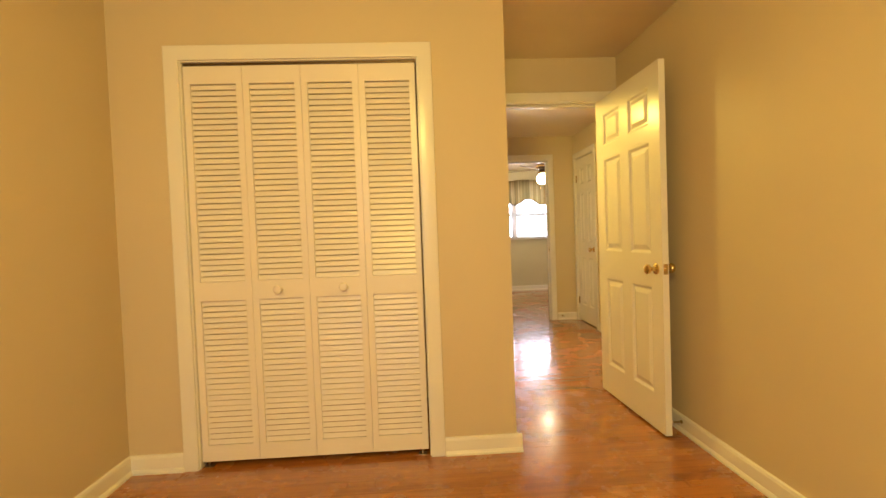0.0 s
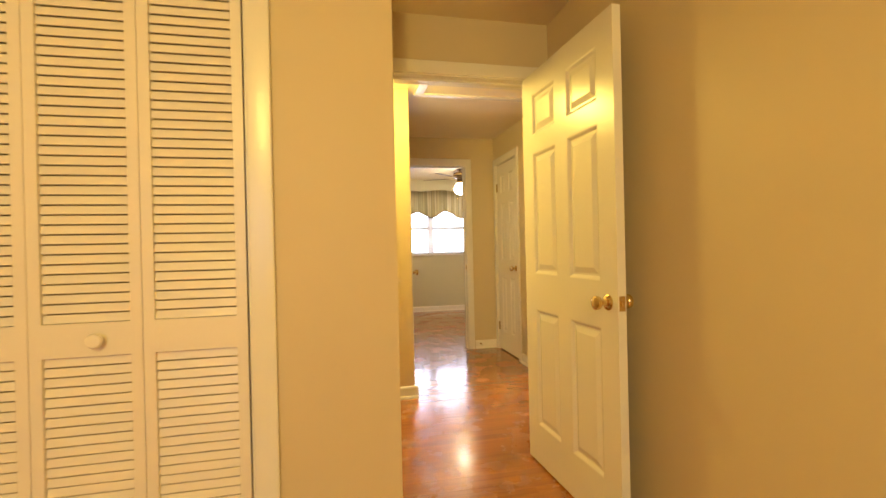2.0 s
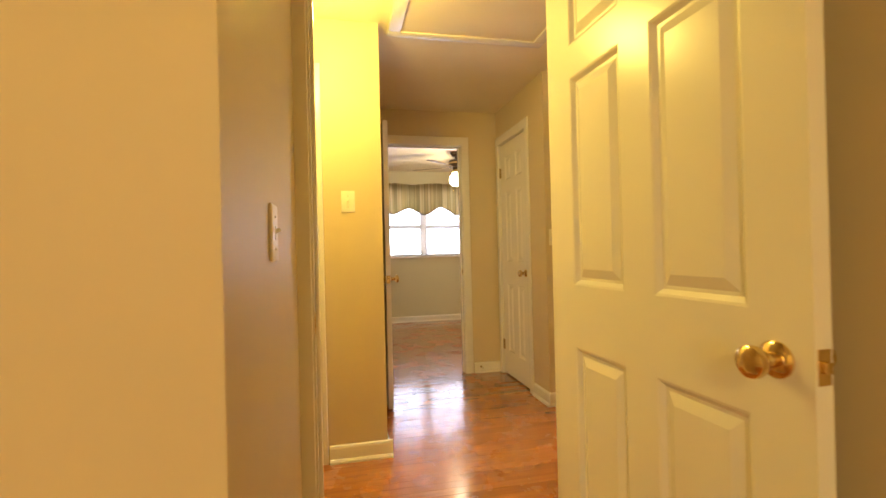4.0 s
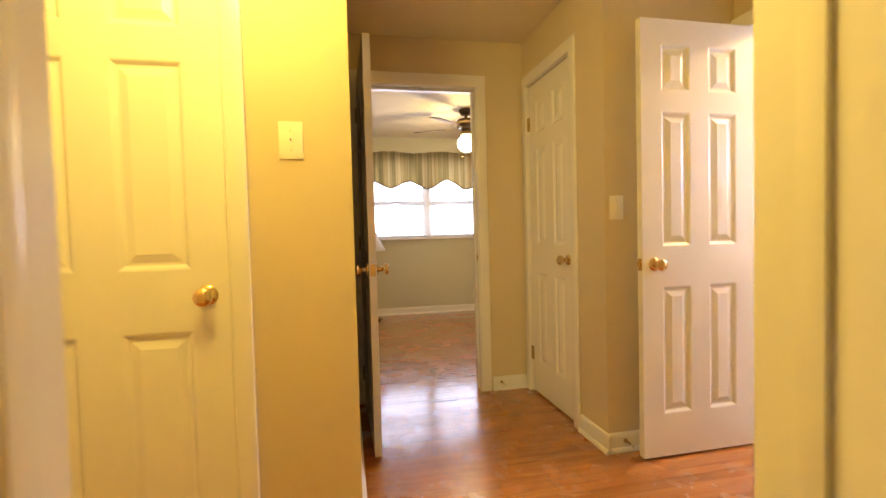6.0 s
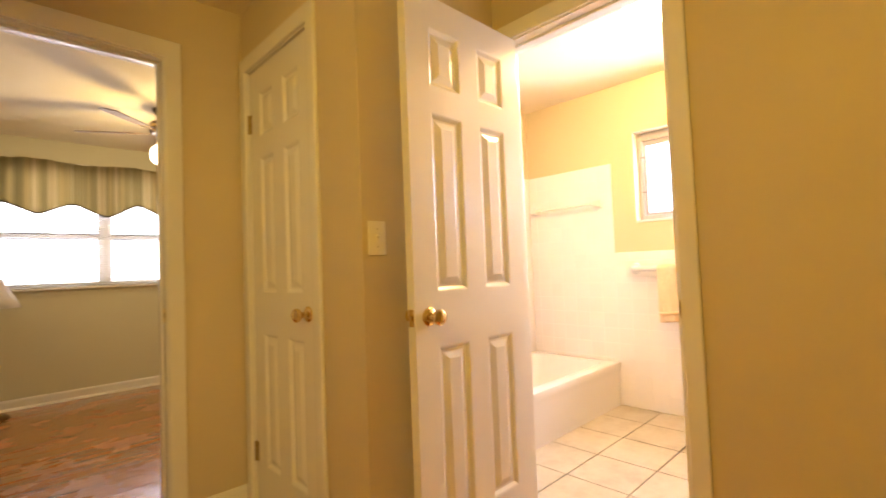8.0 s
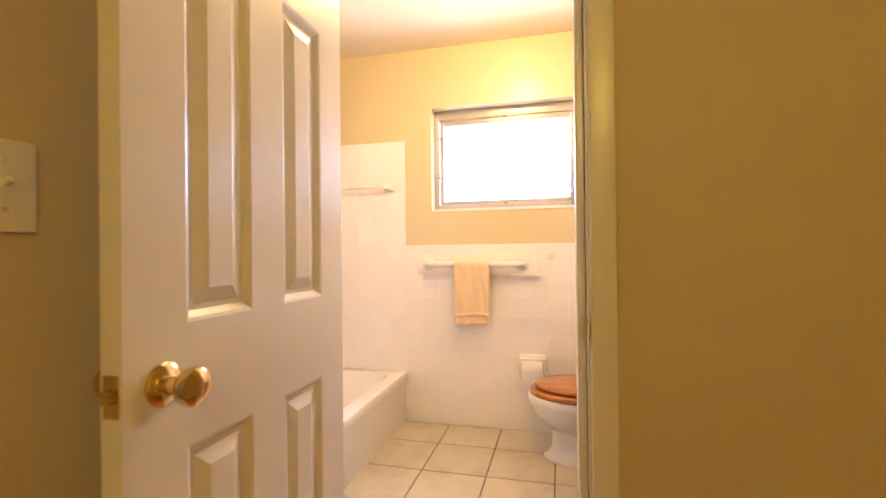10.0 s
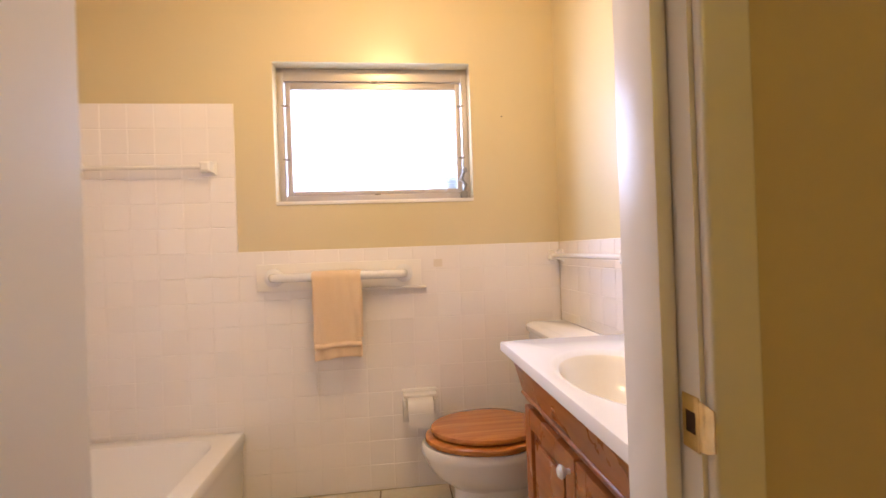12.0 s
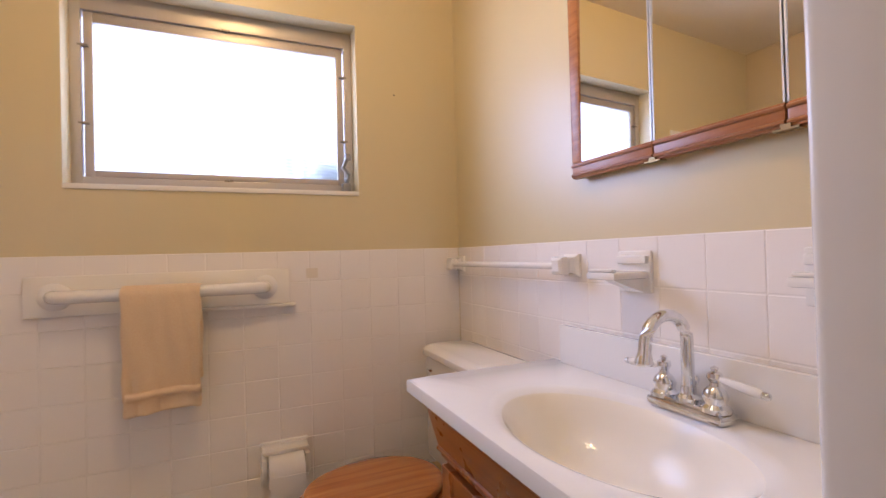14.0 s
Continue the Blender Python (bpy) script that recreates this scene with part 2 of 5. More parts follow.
def tube(bm, pts, radius, seg=12, radii=None):
    """A round bar along points."""
    pts = [Vector(p) for p in pts]
    rings = []
    for i, p in enumerate(pts):
        d = (pts[min(i + 1, len(pts) - 1)] - pts[max(i - 1, 0)]).normalized()
        ref = Vector((0, 0, 1)) if abs(d.z) < 0.9 else Vector((1, 0, 0))
        u = d.cross(ref).normalized()
        w = d.cross(u)
        r = radii[i] if radii else radius
        rings.append([bm.verts.new(p + r * (math.cos(a) * u + math.sin(a) * w)) for a in (2 * math.pi * k / seg for k in range(seg))])
    for a, b in zip(rings, rings[1:]):
        for k in range(seg):
            bm.faces.new((a[k], a[(k + 1) % seg], b[(k + 1) % seg], b[k]))
    bm.faces.new(rings[0]), bm.faces.new(rings[-1])


def mesh_of(name, bm, material, smooth=False):
    bmesh.ops.recalc_face_normals(bm, faces=bm.faces)
    me = bpy.data.meshes.new(name)
    bm.to_mesh(me)
    bm.free()
    me.materials.append(material)
    if smooth:
        for p in me.polygons:
            p.use_smooth = True
        me.set_sharp_from_angle(angle=radians(38))
    return me


def part(name, bm, material, parent=None, label="", smooth=False):
    ob = new(name, mesh_of(name, bm, material, smooth))
    ob.parent = parent
    return tagged(ob, label) if label else ob


def piece(name, me, parent, m):
    ob = new(name, me)
    ob.parent = parent
    ob.matrix_local = m
    return ob


def boxpart(name, dims, material, parent=None, bev=0.0, label=""):
    bm = bmesh.new()
    box(bm, *dims, bev)
    return part(name, bm, material, parent, label, bev > 0)


def thing(name, m, label, category, group="", kind=""):
    ob = new(name)
    ob.empty_display_size = 0.1
    ob.matrix_world = m
    return tagged(ob, label, category, group, kind)


def structure(ob, label, category):
    return tagged(ob, label, category, "", "structure")


# ---------- plan ----------
H = 2.36


def wall(name, axis, a0, a1, t0, t1, z1, holes, material, label):
    """A wall along x or y, from a0 to a1, thick from t0 to t1, with holes (from, to, sill, head) through it."""
    bm = bmesh.new()

    def put(b0, b1, z0, z2):
        if b1 - b0 > 1e-4 and z2 - z0 > 1e-4:
            if axis == "x":
                box(bm, b0, b1, t0, t1, z0, z2)
            else:
                box(bm, t0, t1, b0, b1, z0, z2)

    at = a0
    for b0, b1, s, h in sorted(holes):
        put(at, b0, 0, z1)
        put(b0, b1, 0, s)
        put(b0, b1, h, z1)
        at = b1
    put(at, a1, 0, z1)
    return structure(part(name, bm, material), label, "wall")


wall("wall_closet", "x", -1.31, 0.66, 2.37, 2.47, H, [(-0.975, 0.22, 0, 2.05)], M_WALL, "khaki painted wall around the louvred closet")
wall("wall_alcove", "y", 2.47, 3.23, 0.56, 0.66, H, [], M_WALL, "khaki painted side wall of the door alcove")
wall("wall_hall_south", "x", -1.31, 2.93, 3.23, 3.372, H, [(0.691, 1.545, 0, 2.065)], M_WALL, "khaki painted wall with the bedroom doorway")
wall("wall_room_left", "y", -2.0, 3.335, -1.43, -1.31, H, [], M_WALL, "khaki painted side wall of the empty room")
wall("wall_room_right", "y", -2.0, 3.23, 1.625, 1.745, H, [], M_WALL, "khaki painted wall beside the open door")
wall("wall_room_back", "x", -1.31, 1.625, -2.0, -1.9, H, [(-1.0, 0.2, 1.0, 2.0)], M_WALL, "khaki painted back wall with a window opening")
wall("wall_hall_end", "y", 3.372, 4.35, -0.62, -0.5, H, [], M_WALL, "khaki painted end wall of the hall")
wall("wall_hall_north", "x", -0.62, 1.01, 4.35, 4.47, H, [(-0.099, 0.649, 0, 2.055)], M_WALL, "khaki painted hall wall beside a closet door")
wall("wall_corridor_left", "y", 4.47, 5.84, 0.91, 1.01, H, [], M_WALL, "khaki painted corridor wall behind the open door")
wall("wall_bedroom_door", "x", 0.43, 4.80, 5.84, 5.96, H, [(1.075, 1.875, 0, 2.06)], M_WALL, "khaki painted end wall with the far doorway")
wall("wall_linen", "y", 4.84, 5.84, 2.20, 2.32, H, [(5.15, 5.775, 0, 2.055)], M_WALL, "khaki painted wall around the linen closet door")
wall("wall_pier", "x", 2.32, 2.93, 4.84, 4.96, H, [], M_WALL, "khaki painted pier with a light switch")
wall("wall_bath_door", "y", 3.31, 5.84, 2.93, 3.05, H, [(4.10, 4.813, 0, 2.055)], M_WALL, "khaki painted wall with the bathroom doorway")
wall("wall_bath_window", "y", 3.51, 5.84, 4.59, 4.80, H, [(4.046, 4.94, 1.340, 1.985)], M_BATHWALL, "yellow-tan painted bathroom wall with a deep window")
wall("wall_bath_vanity", "x", 3.05, 4.80, 3.31, 3.635, H, [], M_BATHWALL, "yellow-tan painted bathroom wall behind the vanity")
wall("wall_bedroom_window", "x", 0.43, 4.07, 9.0, 9.15, 2.4, [(1.25, 2.93, 1.03, 2.08)], M_BEDWALL, "pale grey-green bedroom wall under the window")
wall("wall_bedroom_left", "y", 5.96, 9.0, 0.43, 0.55, 2.4, [], M_BEDWALL, "pale grey-green bedroom side wall")
wall("wall_bedroom_right", "y", 5.96, 9.0, 3.95, 4.07, 2.4, [], M_BEDWALL, "pale grey-green bedroom side wall")
# tub back and bedroom faces of the shared wall carry their own paint
structure(boxpart("wall_lining", (0.55, 1.0, 5.96, 5.965, 0, H), M_BEDWALL), "pale grey-green paint on the bedroom side", "wall")

structure(boxpart("ceiling_room", (-1.43, 1.745, -2.0, 3.275, H, H + 0.1), M_CEIL), "cream textured ceiling of the empty room", "ceiling")
structure(boxpart("ceiling_hall", (-0.62, 2.93, 3.275, 5.90, H, H + 0.1), M_CEIL), "cream textured hall ceiling", "ceiling")
structure(boxpart("ceiling_bath", (2.93, 4.80, 3.31, 5.90, H, H + 0.1), M_CEIL), "cream painted bathroom ceiling", "ceiling")
structure(boxpart("ceiling_bedroom", (0.43, 4.8, 5.90, 9.15, H + 0.012, H + 0.11), M_CEIL), "cream textured bedroom ceiling", "ceiling")
structure(boxpart("ground", (-400, 400, -400, 400, -0.6, -0.3), M_GROUND), "grass ground around the house", "ground")
floor_ob = structure(boxpart("floor", (-1.43, 4.8, -2.0, 9.15, -0.2, -0.014), M_SUB), "glossy orange-red narrow oak strip floor", "floor")
bath_floor = structure(boxpart("floor_bath", (2.99, 4.66, 3.55, 5.30, -0.012, 0.026), M_FGROUT), "beige square floor tiles with brown grout", "floor")


def baseboard(x0, y0, x1, y1, nx, ny, z=0.0, h=0.092, label="white enamelled baseboard with a shoe moulding"):
    """Board with a rounded top and a shoe moulding, on the side of the wall that (nx, ny) points to."""
    length = math.hypot(x1 - x0, y1 - y0)
    prof = ((0, 0), (0.026, 0), (0.025, 0.010), (0.018, 0.020), (0.014, 0.022), (0.014, h - 0.016), (0.010, h - 0.004), (0.004, h), (0, h))
    bm = bmesh.new()
    ends = []
    for ex, ey in ((x0, y0), (x1, y1)):
        ends.append([bm.verts.new((ex + nx * d, ey + ny * d, z + u)) for d, u in prof])
    n = len(prof)
    for k in range(n):
        bm.faces.new((ends[0][k], ends[0][(k + 1) % n], ends[1][(k + 1) % n], ends[1][k]))
    bm.faces.new(ends[0]), bm.faces.new(ends[1][::-1])
    return structure(part("baseboard", bm, M_TRIM), label, "baseboard")


for b in ((-1.31, -1.9, -1.31, 2.37, 1, 0), (1.625, -1.9, 1.625, 3.23, -1, 0), (-1.31, 2.37, -1.035, 2.37, 0, -1), (0.284, 2.37, 0.688, 2.37, 0, -1),
          (0.66, 2.3698, 0.66, 3.213, 1, 0), (0.704, 4.35, 1.038, 4.35, 0, -1), (1.01, 4.3498, 1.01, 5.84, 1, 0), (-0.5, 4.35, -0.150, 4.35, 0, -1),
          (1.94, 5.84, 2.20, 5.84, 0, -1), (2.20, 4.812, 2.20, 5.09, -1, 0), (2.1998, 4.84, 2.93, 4.84, 0, -1), (2.93, 3.372, 2.93, 4.048, -1, 0),
          (-0.5, 3.372, 0.64, 3.372, 0, 1), (1.60, 3.372, 2.93, 3.372, 0, 1), (-1.31, -1.9, 1.625, -1.9, 0, 1),
          (0.55, 9.0, 3.95, 9.0, 0, -1), (0.55, 5.96, 0.55, 9.0, 1, 0), (3.95, 5.96, 3.95, 9.0, -1, 0)):
    baseboard(*b)

# ---------- door frames ----------


def door_frame(name, axis, a0, a1, t0, t1, head, faces, label, cw=0.06, deep=0.016, gap=0.012):
    """Jambs, head, stops and casings lining a wall's opening between a0 and a1 (clear width), faces: which wall faces have a casing."""
    top = thing(name, Matrix(), label, "door frame", "", "structure")
    j = 0.015

    def put(nm, b0, b1, s0, s1, z0, z1, bev=0.0):
        d = (b0, b1, s0, s1, z0, z1) if axis == "x" else (s0, s1, b0, b1, z0, z1)
        return boxpart(nm, d, M_TRIM, top, bev)

    def mitred(nm, pts, s0, s1):
        bm = bmesh.new()
        loops = [[bm.verts.new((u, s, z) if axis == "x" else (s, u, z)) for u, z in pts] for s in (s0, s1)]
        bm.faces.new(loops[0]), bm.faces.new(loops[1][::-1])
        for k in range(4):
            bm.faces.new((loops[0][k], loops[0][(k + 1) % 4], loops[1][(k + 1) % 4], loops[1][k]))
        along = [e for e in bm.edges if abs((e.verts[0].co - e.verts[1].co).length) > 0.3]
        bmesh.ops.bevel(bm, geom=along, offset=0.005, segments=3, affect="EDGES", profile=0.6)
        return part(nm, bm, M_TRIM, top, "", True)

    put("jamb", a0 - j, a0, t0 - 0.002, t1 + 0.002, 0, head + j)
    put("jamb", a1, a1 + j, t0 - 0.002, t1 + 0.002, 0, head + j)
    put("head_jamb", a0, a1, t0 - 0.002, t1 + 0.002, head, head + j)
    for f in faces:
        s0, s1 = (t0 - deep, t0) if f == "low" else (t1, t1 + deep)
        l, rr, hh, hc = a0 - 0.006, a1 + 0.006, head + 0.006, cw + gap
        mitred("casing", ((l - cw, 0), (l, 0), (l, hh), (l - cw, hh + hc)), s0, s1)
        mitred("casing", ((rr, 0), (rr + cw, 0), (rr + cw, hh + hc), (rr, hh)), s0, s1)
        mitred("head_casing", ((l, hh), (rr, hh), (rr + cw, hh + hc), (l - cw, hh + hc)), s0, s1)
    return top


def stops(top, axis, a0, a1, s0, s1, head):
    for b0, b1, z0, z1 in ((a0, a0 + 0.011, 0, head - 0.011), (a1 - 0.011, a1, 0, head - 0.011), (a0, a1, head - 0.011, head)):
        d = (b0, b1, s0, s1, z0, z1) if axis == "x" else (s0, s1, b0, b1, z0, z1)
        boxpart("door_stop_strip", d, M_TRIM, top, 0.002)


closet_frame = door_frame("door_frame_1", "x", -0.96, 0.205, 2.37, 2.47, 2.045, ("low",), "white enamelled casing around the louvred closet doors", 0.072, 0.018, 0.0)
room_frame = door_frame("door_frame_2", "x", 0.706, 1.53, 3.23, 3.372, 2.045, ("low", "high"), "white enamelled casing of the open room doorway", 0.056)
stops(room_frame, "x", 0.706, 1.53, 3.275, 3.310, 2.045)
left_frame = door_frame("door_frame_3", "x", -0.084, 0.634, 4.35, 4.47, 2.04, ("low",), "white enamelled casing around the shut hall door", 0.058)
bed_frame = door_frame("door_frame_4", "x", 1.09, 1.86, 5.84, 5.96, 2.045, ("low", "high"), "white enamelled casing of the far bedroom doorway", 0.066)
stops(bed_frame, "x", 1.09, 1.86, 5.882, 5.912, 2.045)
linen_frame = door_frame("door_frame_5", "y", 5.165, 5.76, 2.20, 2.32, 2.04, ("low",), "white enamelled casing around the narrow linen door", 0.058)
bath_frame = door_frame("door_frame_6", "y", 4.115, 4.798, 2.93, 3.05, 2.04, ("low", "high"), "white enamelled casing of the bathroom doorway", 0.058)
stops(bath_frame, "y", 4.115, 4.798, 2.974, 3.004, 2.04)
boxpart("stop_board", (2.962, 3.049, 4.1155, 4.136, 0, 2.027), M_TRIM, bath_frame, 0.004)

# ---------- six-panel doors ----------
ROWS_Z = ((0.20, 0.80), (0.985, 1.605), (1.70, 1.91))


def panel_columns(w):
    s, m = (0.112 if w > 0.75 else 0.104, 0.11) if w > 0.7 else (0.105, 0.10)
    p = (w - 2 * s - m) / 2
    return ((s, s + p), (s + p + m, w - s))


def door_leaf(w, h, t):
    """Stiles and rails, open where the panels sit."""
    bm = bmesh.new()
    (a0, a1), (b0, b1) = panel_columns(w)
    for x0, x1 in ((0, a0), (b1, w)):
        box(bm, x0, x1, -t / 2, t / 2, 0, h)
    zs = [0] + [z for r in ROWS_Z for z in r] + [h]
    for z0, z1 in zip(zs[::2], zs[1::2]):
        box(bm, a0, b1, -t / 2, t / 2, z0, z1)
    for z0, z1 in ROWS_Z:
        box(bm, a1, b0, -t / 2, t / 2, z0, z1)
    return bm


def door_panel(x0, x1, z0, z1, t):
    """A raised panel: sloping sticking, flat ground and a bevelled field, on both faces."""
    bm = bmesh.new()
    for s in (-1, 1):
        rings = []
        for inset, depth in ((0.0, 0.0), (0.006, 0.002), (0.016, 0.011), (0.024, 0.011), (0.046, 0.003), (0.049, 0.002)):
            y = s * (t / 2 - depth)
            i = min(inset, (x1 - x0) / 2 - 0.006)
            rings.append([bm.verts.new(p) for p in ((x0 + i, y, z0 + i), (x1 - i, y, z0 + i), (x1 - i, y, z1 - i), (x0 + i, y, z1 - i))])
        for a, b in zip(rings, rings[1:]):
            for k in range(4):
                bm.faces.new((a[k], a[(k + 1) % 4], b[(k + 1) % 4], b[k]))
        bm.faces.new(rings[-1])
    return bm


def knob_on(parent, x, z, t, sides):
    prof = ((0.031, 0.0), (0.031, 0.004), (0.026, 0.009), (0.013, 0.012), (0.011, 0.028), (0.016, 0.034), (0.025, 0.041), (0.0275, 0.050), (0.026, 0.058), (0.018, 0.064), (0.008, 0.066), (0.0, 0.0662))
    for s in sides:
        bm = bmesh.new()
        lathe(bm, prof, pose(x, s * t / 2, z, -90 * s), 28)
        part("door_knob", bm, M_BRASS, parent, "polished brass door knob", True)


def hinge_on(parent, z, t, s):
    bm = bmesh.new()
    tube(bm, ((-0.004, s * (t / 2 + 0.004), z - 0.045), (-0.004, s * (t / 2 + 0.004), z + 0.045)), 0.006, 10)
    box(bm, -0.003, 0.022, s * (t / 2), s * (t / 2 + 0.0018), z - 0.044, z + 0.044)
    part("hinge", bm, M_DULL, parent, "dark tarnished brass hinge")


def six_panel_door(name, m, w, label, knob_sides, hinge_side, knob_z=0.905, h=2.022, t=0.035, edge=True):
    top = thing(name, m, label, "door", "six-panel doors", "structure")
    leaf = part("leaf", door_leaf(w, h, t), M_DOOR, top)
    for z0, z1 in ROWS_Z:
        for x0, x1 in panel_columns(w):
            part("panel", door_panel(x0, x1, z0, z1, t), M_DOOR, leaf)
    knob_on(top, w - 0.062, knob_z, t, knob_sides)
    for z in (0.19, 1.02, 1.83) if w > 0.7 else (0.25, 1.78):
        hinge_on(top, z, t, hinge_side)
    if edge:
        bm = bmesh.new()
        box(bm, w - 0.0005, w + 0.0016, -0.0125, 0.0125, knob_z - 0.028, knob_z + 0.028)
        box(bm, w + 0.001, w + 0.010, -0.006, 0.006, knob_z - 0.009, knob_z + 0.009, 0.002)
        part("latch_plate", bm, M_BRASS, top, "brass latch plate on the edge")
    return top


Z0 = 0.012
six_panel_door("door_1", pose(1.480, 3.211, Z0, 0, 0, -88.6), 0.812, "white six-panel door standing open against the wall", (-1, 1), 1)
six_panel_door("door_2", pose(-0.081, 4.374, Z0), 0.712, "white six-panel hall door, shut, under warm light", (-1,), -1, edge=False)
six_panel_door("door_3", pose(1.093, 5.822, Z0, 0, 0, -89.0), 0.762, "white six-panel bedroom door standing open into the hall", (-1, 1), -1)
six_panel_door("door_4", pose(2.224, 5.757, Z0, 0, 0, -90), 0.59, "white six-panel narrow linen door, shut", (-1,), -1, edge=False)
six_panel_door("door_5", pose(2.924, 4.735, Z0, 0, 0, 180.3), 0.615, "white six-panel bathroom door standing wide open", (-1, 1), -1)

# ---------- louvred bifold closet doors ----------


def louvre_door(m, w, h, knob_x, parent):
    t, s = 0.028, 0.031
    zs = (0.0, 0.082, 0.822, 0.918, 1.912, h)
    bm = bmesh.new()
    box(bm, 0, s, -t / 2, t / 2, 0, h)
    box(bm, w - s, w, -t / 2, t / 2, 0, h)
    for z0, z1 in ((zs[0], zs[1]), (zs[2], zs[3]), (zs[4], zs[5])):
        box(bm, s, w - s, -t / 2, t / 2, z0, z1)
    frame_ob = part("leaf_frame", bm, M_LOUVRE, parent, "cream-white enamelled stiles and rails")
    frame_ob.matrix_local = m
    if knob_x:
        bm = bmesh.new()
        lathe(bm, ((0.011, 0), (0.010, 0.010), (0.019, 0.018), (0.022, 0.026), (0.018, 0.033), (0.0, 0.036)), pose(knob_x, -t / 2, 0.87, 90), 20)
        part("round_knob", bm, M_LOUVRE, frame_ob, "small round white wooden knob", True)
    return frame_ob


def slat_mesh(w, s):
    bm = bmesh.new()
    box(bm, s - 0.003, w - s + 0.003, -0.0123, 0.0123, -0.0022, 0.0022, 0.0009)
    return mesh_of("slat", bm, M_LOUVRE)


bifold = thing("bifold_closet_door", pose(-0.9575, 2.397, 0.03), "cream-white louvred bifold closet doors with round knobs", "closet door")
LW, LH = 0.2872, 2.0
slat_me = slat_mesh(LW, 0.031)
for i in range(4):
    kx = (0, LW / 2 - 0.01, LW / 2 + 0.03, 0)[i]
    lf = louvre_door(pose(i * (LW + 0.0018), 0.0, 0.0), LW, LH, kx, bifold)
    for z0, z1, n in ((0.082, 0.822, 26), (0.918, 1.912, 35)):
        step = (z1 - z0) / n
        for k in range(n):
            piece("slat", slat_me, lf, pose(0, 0, z0 + step * (k + 0.46), 79, 0, 0))
# dark closet interior and the track over the leaves
# track in dark metal, its colour giving the shaded gap line above the leaves
boxpart("bifold_track", (-0.955, 0.20, 2.385, 2.41, 2.033, 2.044), M_DARKMETAL)
tagged(bpy.data.objects["bifold_track"], "thin metal track over the closet doors", "door track")


# ---------- switches, stops, strike plates ----------


def switch_plate(m, w=0.072, h=0.115):
    """A toggle plate on a wall; local y points out of the wall."""
    top = thing("light_switch", m, "ivory toggle light switch plate on the wall", "light switch", "light switches")
    boxpart("plate", (-w / 2, w / 2, 0, 0.006, -h / 2, h / 2), M_PLATE, top, 0.003)
    boxpart("toggle_slot", (-0.006, 0.006, 0.006, 0.0075, -0.013, 0.013), M_PLATE, top)
    bm = bmesh.new()
    box(bm, -0.003, 0.003, 0.0, 0.011, -0.004, 0.004, 0.001)
    bmesh.ops.rotate(bm, verts=bm.verts, matrix=Euler((0.5, 0, 0)).to_matrix())
    bmesh.ops.translate(bm, verts=bm.verts, vec=(0, 0.006, 0.002))
    part("toggle", bm, M_PLATE, top)
    for z in (-0.03, 0.03):
        bm = bmesh.new()
        lathe(bm, ((0.0032, 0), (0.003, 0.0012), (0, 0.0016)), pose(0, 0.006, z, -90), 10)
        part("screw", bm, M_PLATESCREW, top)
    return top


switch_plate(pose(0.66, 2.74, 1.150, 0, 0, -90), 0.074, 0.105)
switch_plate(pose(0.828, 4.35, 1.385, 0, 0, 180))
switch_plate(pose(2.258, 4.84, 1.187, 0, 0, 180))


def strike(m, label="brass strike plate let into the jamb"):
    bm = bmesh.new()
    box(bm, -0.014, 0.014, 0, 0.0016, -0.03, -0.012)
    box(bm, -0.014, 0.014, 0, 0.0016, 0.012, 0.03)
    box(bm, -0.014, -0.008, 0, 0.0016, -0.012, 0.012)
    box(bm, 0.008, 0.014, 0, 0.0016, -0.012, 0.012)
    lip = []
    for off in (0.0, 0.0014):
        lip.append([[bm.verts.new((0.014 + d, off - 9.0 * d * d, f * (0.027 - 14.0 * d * d))) for f in (-1, -0.5, 0, 0.5, 1)] for d in (0.0, 0.004, 0.008, 0.012, 0.016, 0.019)])
    for grid in lip:
        for ra, rb in zip(grid, grid[1:]):
            for k in range(4):
                bm.faces.new((ra[k], ra[k + 1], rb[k + 1], rb[k]))
    for f in (0, 4):
        for k in range(5):
            bm.faces.new((lip[0][k][f], lip[0][k + 1][f], lip[1][k + 1][f], lip[1][k][f]))
    for k in range(4):
        bm.faces.new((lip[0][5][k], lip[0][5][k + 1], lip[1][5][k + 1], lip[1][5][k]))
    ob = part("strike_plate", bm, M_BRASS)
    ob.matrix_world = m
    # flat dark sheet paints the shade inside the plate's opening
    boxpart("latch_hole_shade", (-0.008, 0.008, 0.0, 0.0006, -0.012, 0.012), M_SUB, ob)
    return tagged(ob, label, "strike plate", "strike plates")


strike(pose(0.706, 3.240, 0.905, 0, 0, -90) @ pose(0, 0, 0, 0, 180, 0))
strike(pose(1.86, 5.862, 0.915, 0, 0, 90))
strike(pose(2.943, 4.115, 0.917) @ pose(0, 0, 0, 0, 180, 0))


def door_stop(m):
    top = thing("door_bumper", m, "small metal spring door bumper with rubber tip", "door stop", "door bumpers")
    bm = bmesh.new()
    lathe(bm, ((0.010, 0), (0.010, 0.005), (0.005, 0.008), (0.005, 0.05)), pose(0, 0, 0, -90), 12)
    part("rod", bm, M_DULL, top)
    bm = bmesh.new()
    lathe(bm, ((0.007, 0.05), (0.008, 0.055), (0.007, 0.065), (0, 0.067)), pose(0, 0, 0, -90), 12)
    part("rubber_tip", bm, plain("rubber_white", (0.6, 0.57, 0.5), 0.7), top, "off-white rubber tip")


door_stop(pose(2.0, 5.826, 0.055, 0, 0, 180))
door_stop(pose(1.611, 2.47, 0.055, 0, 0, 90))
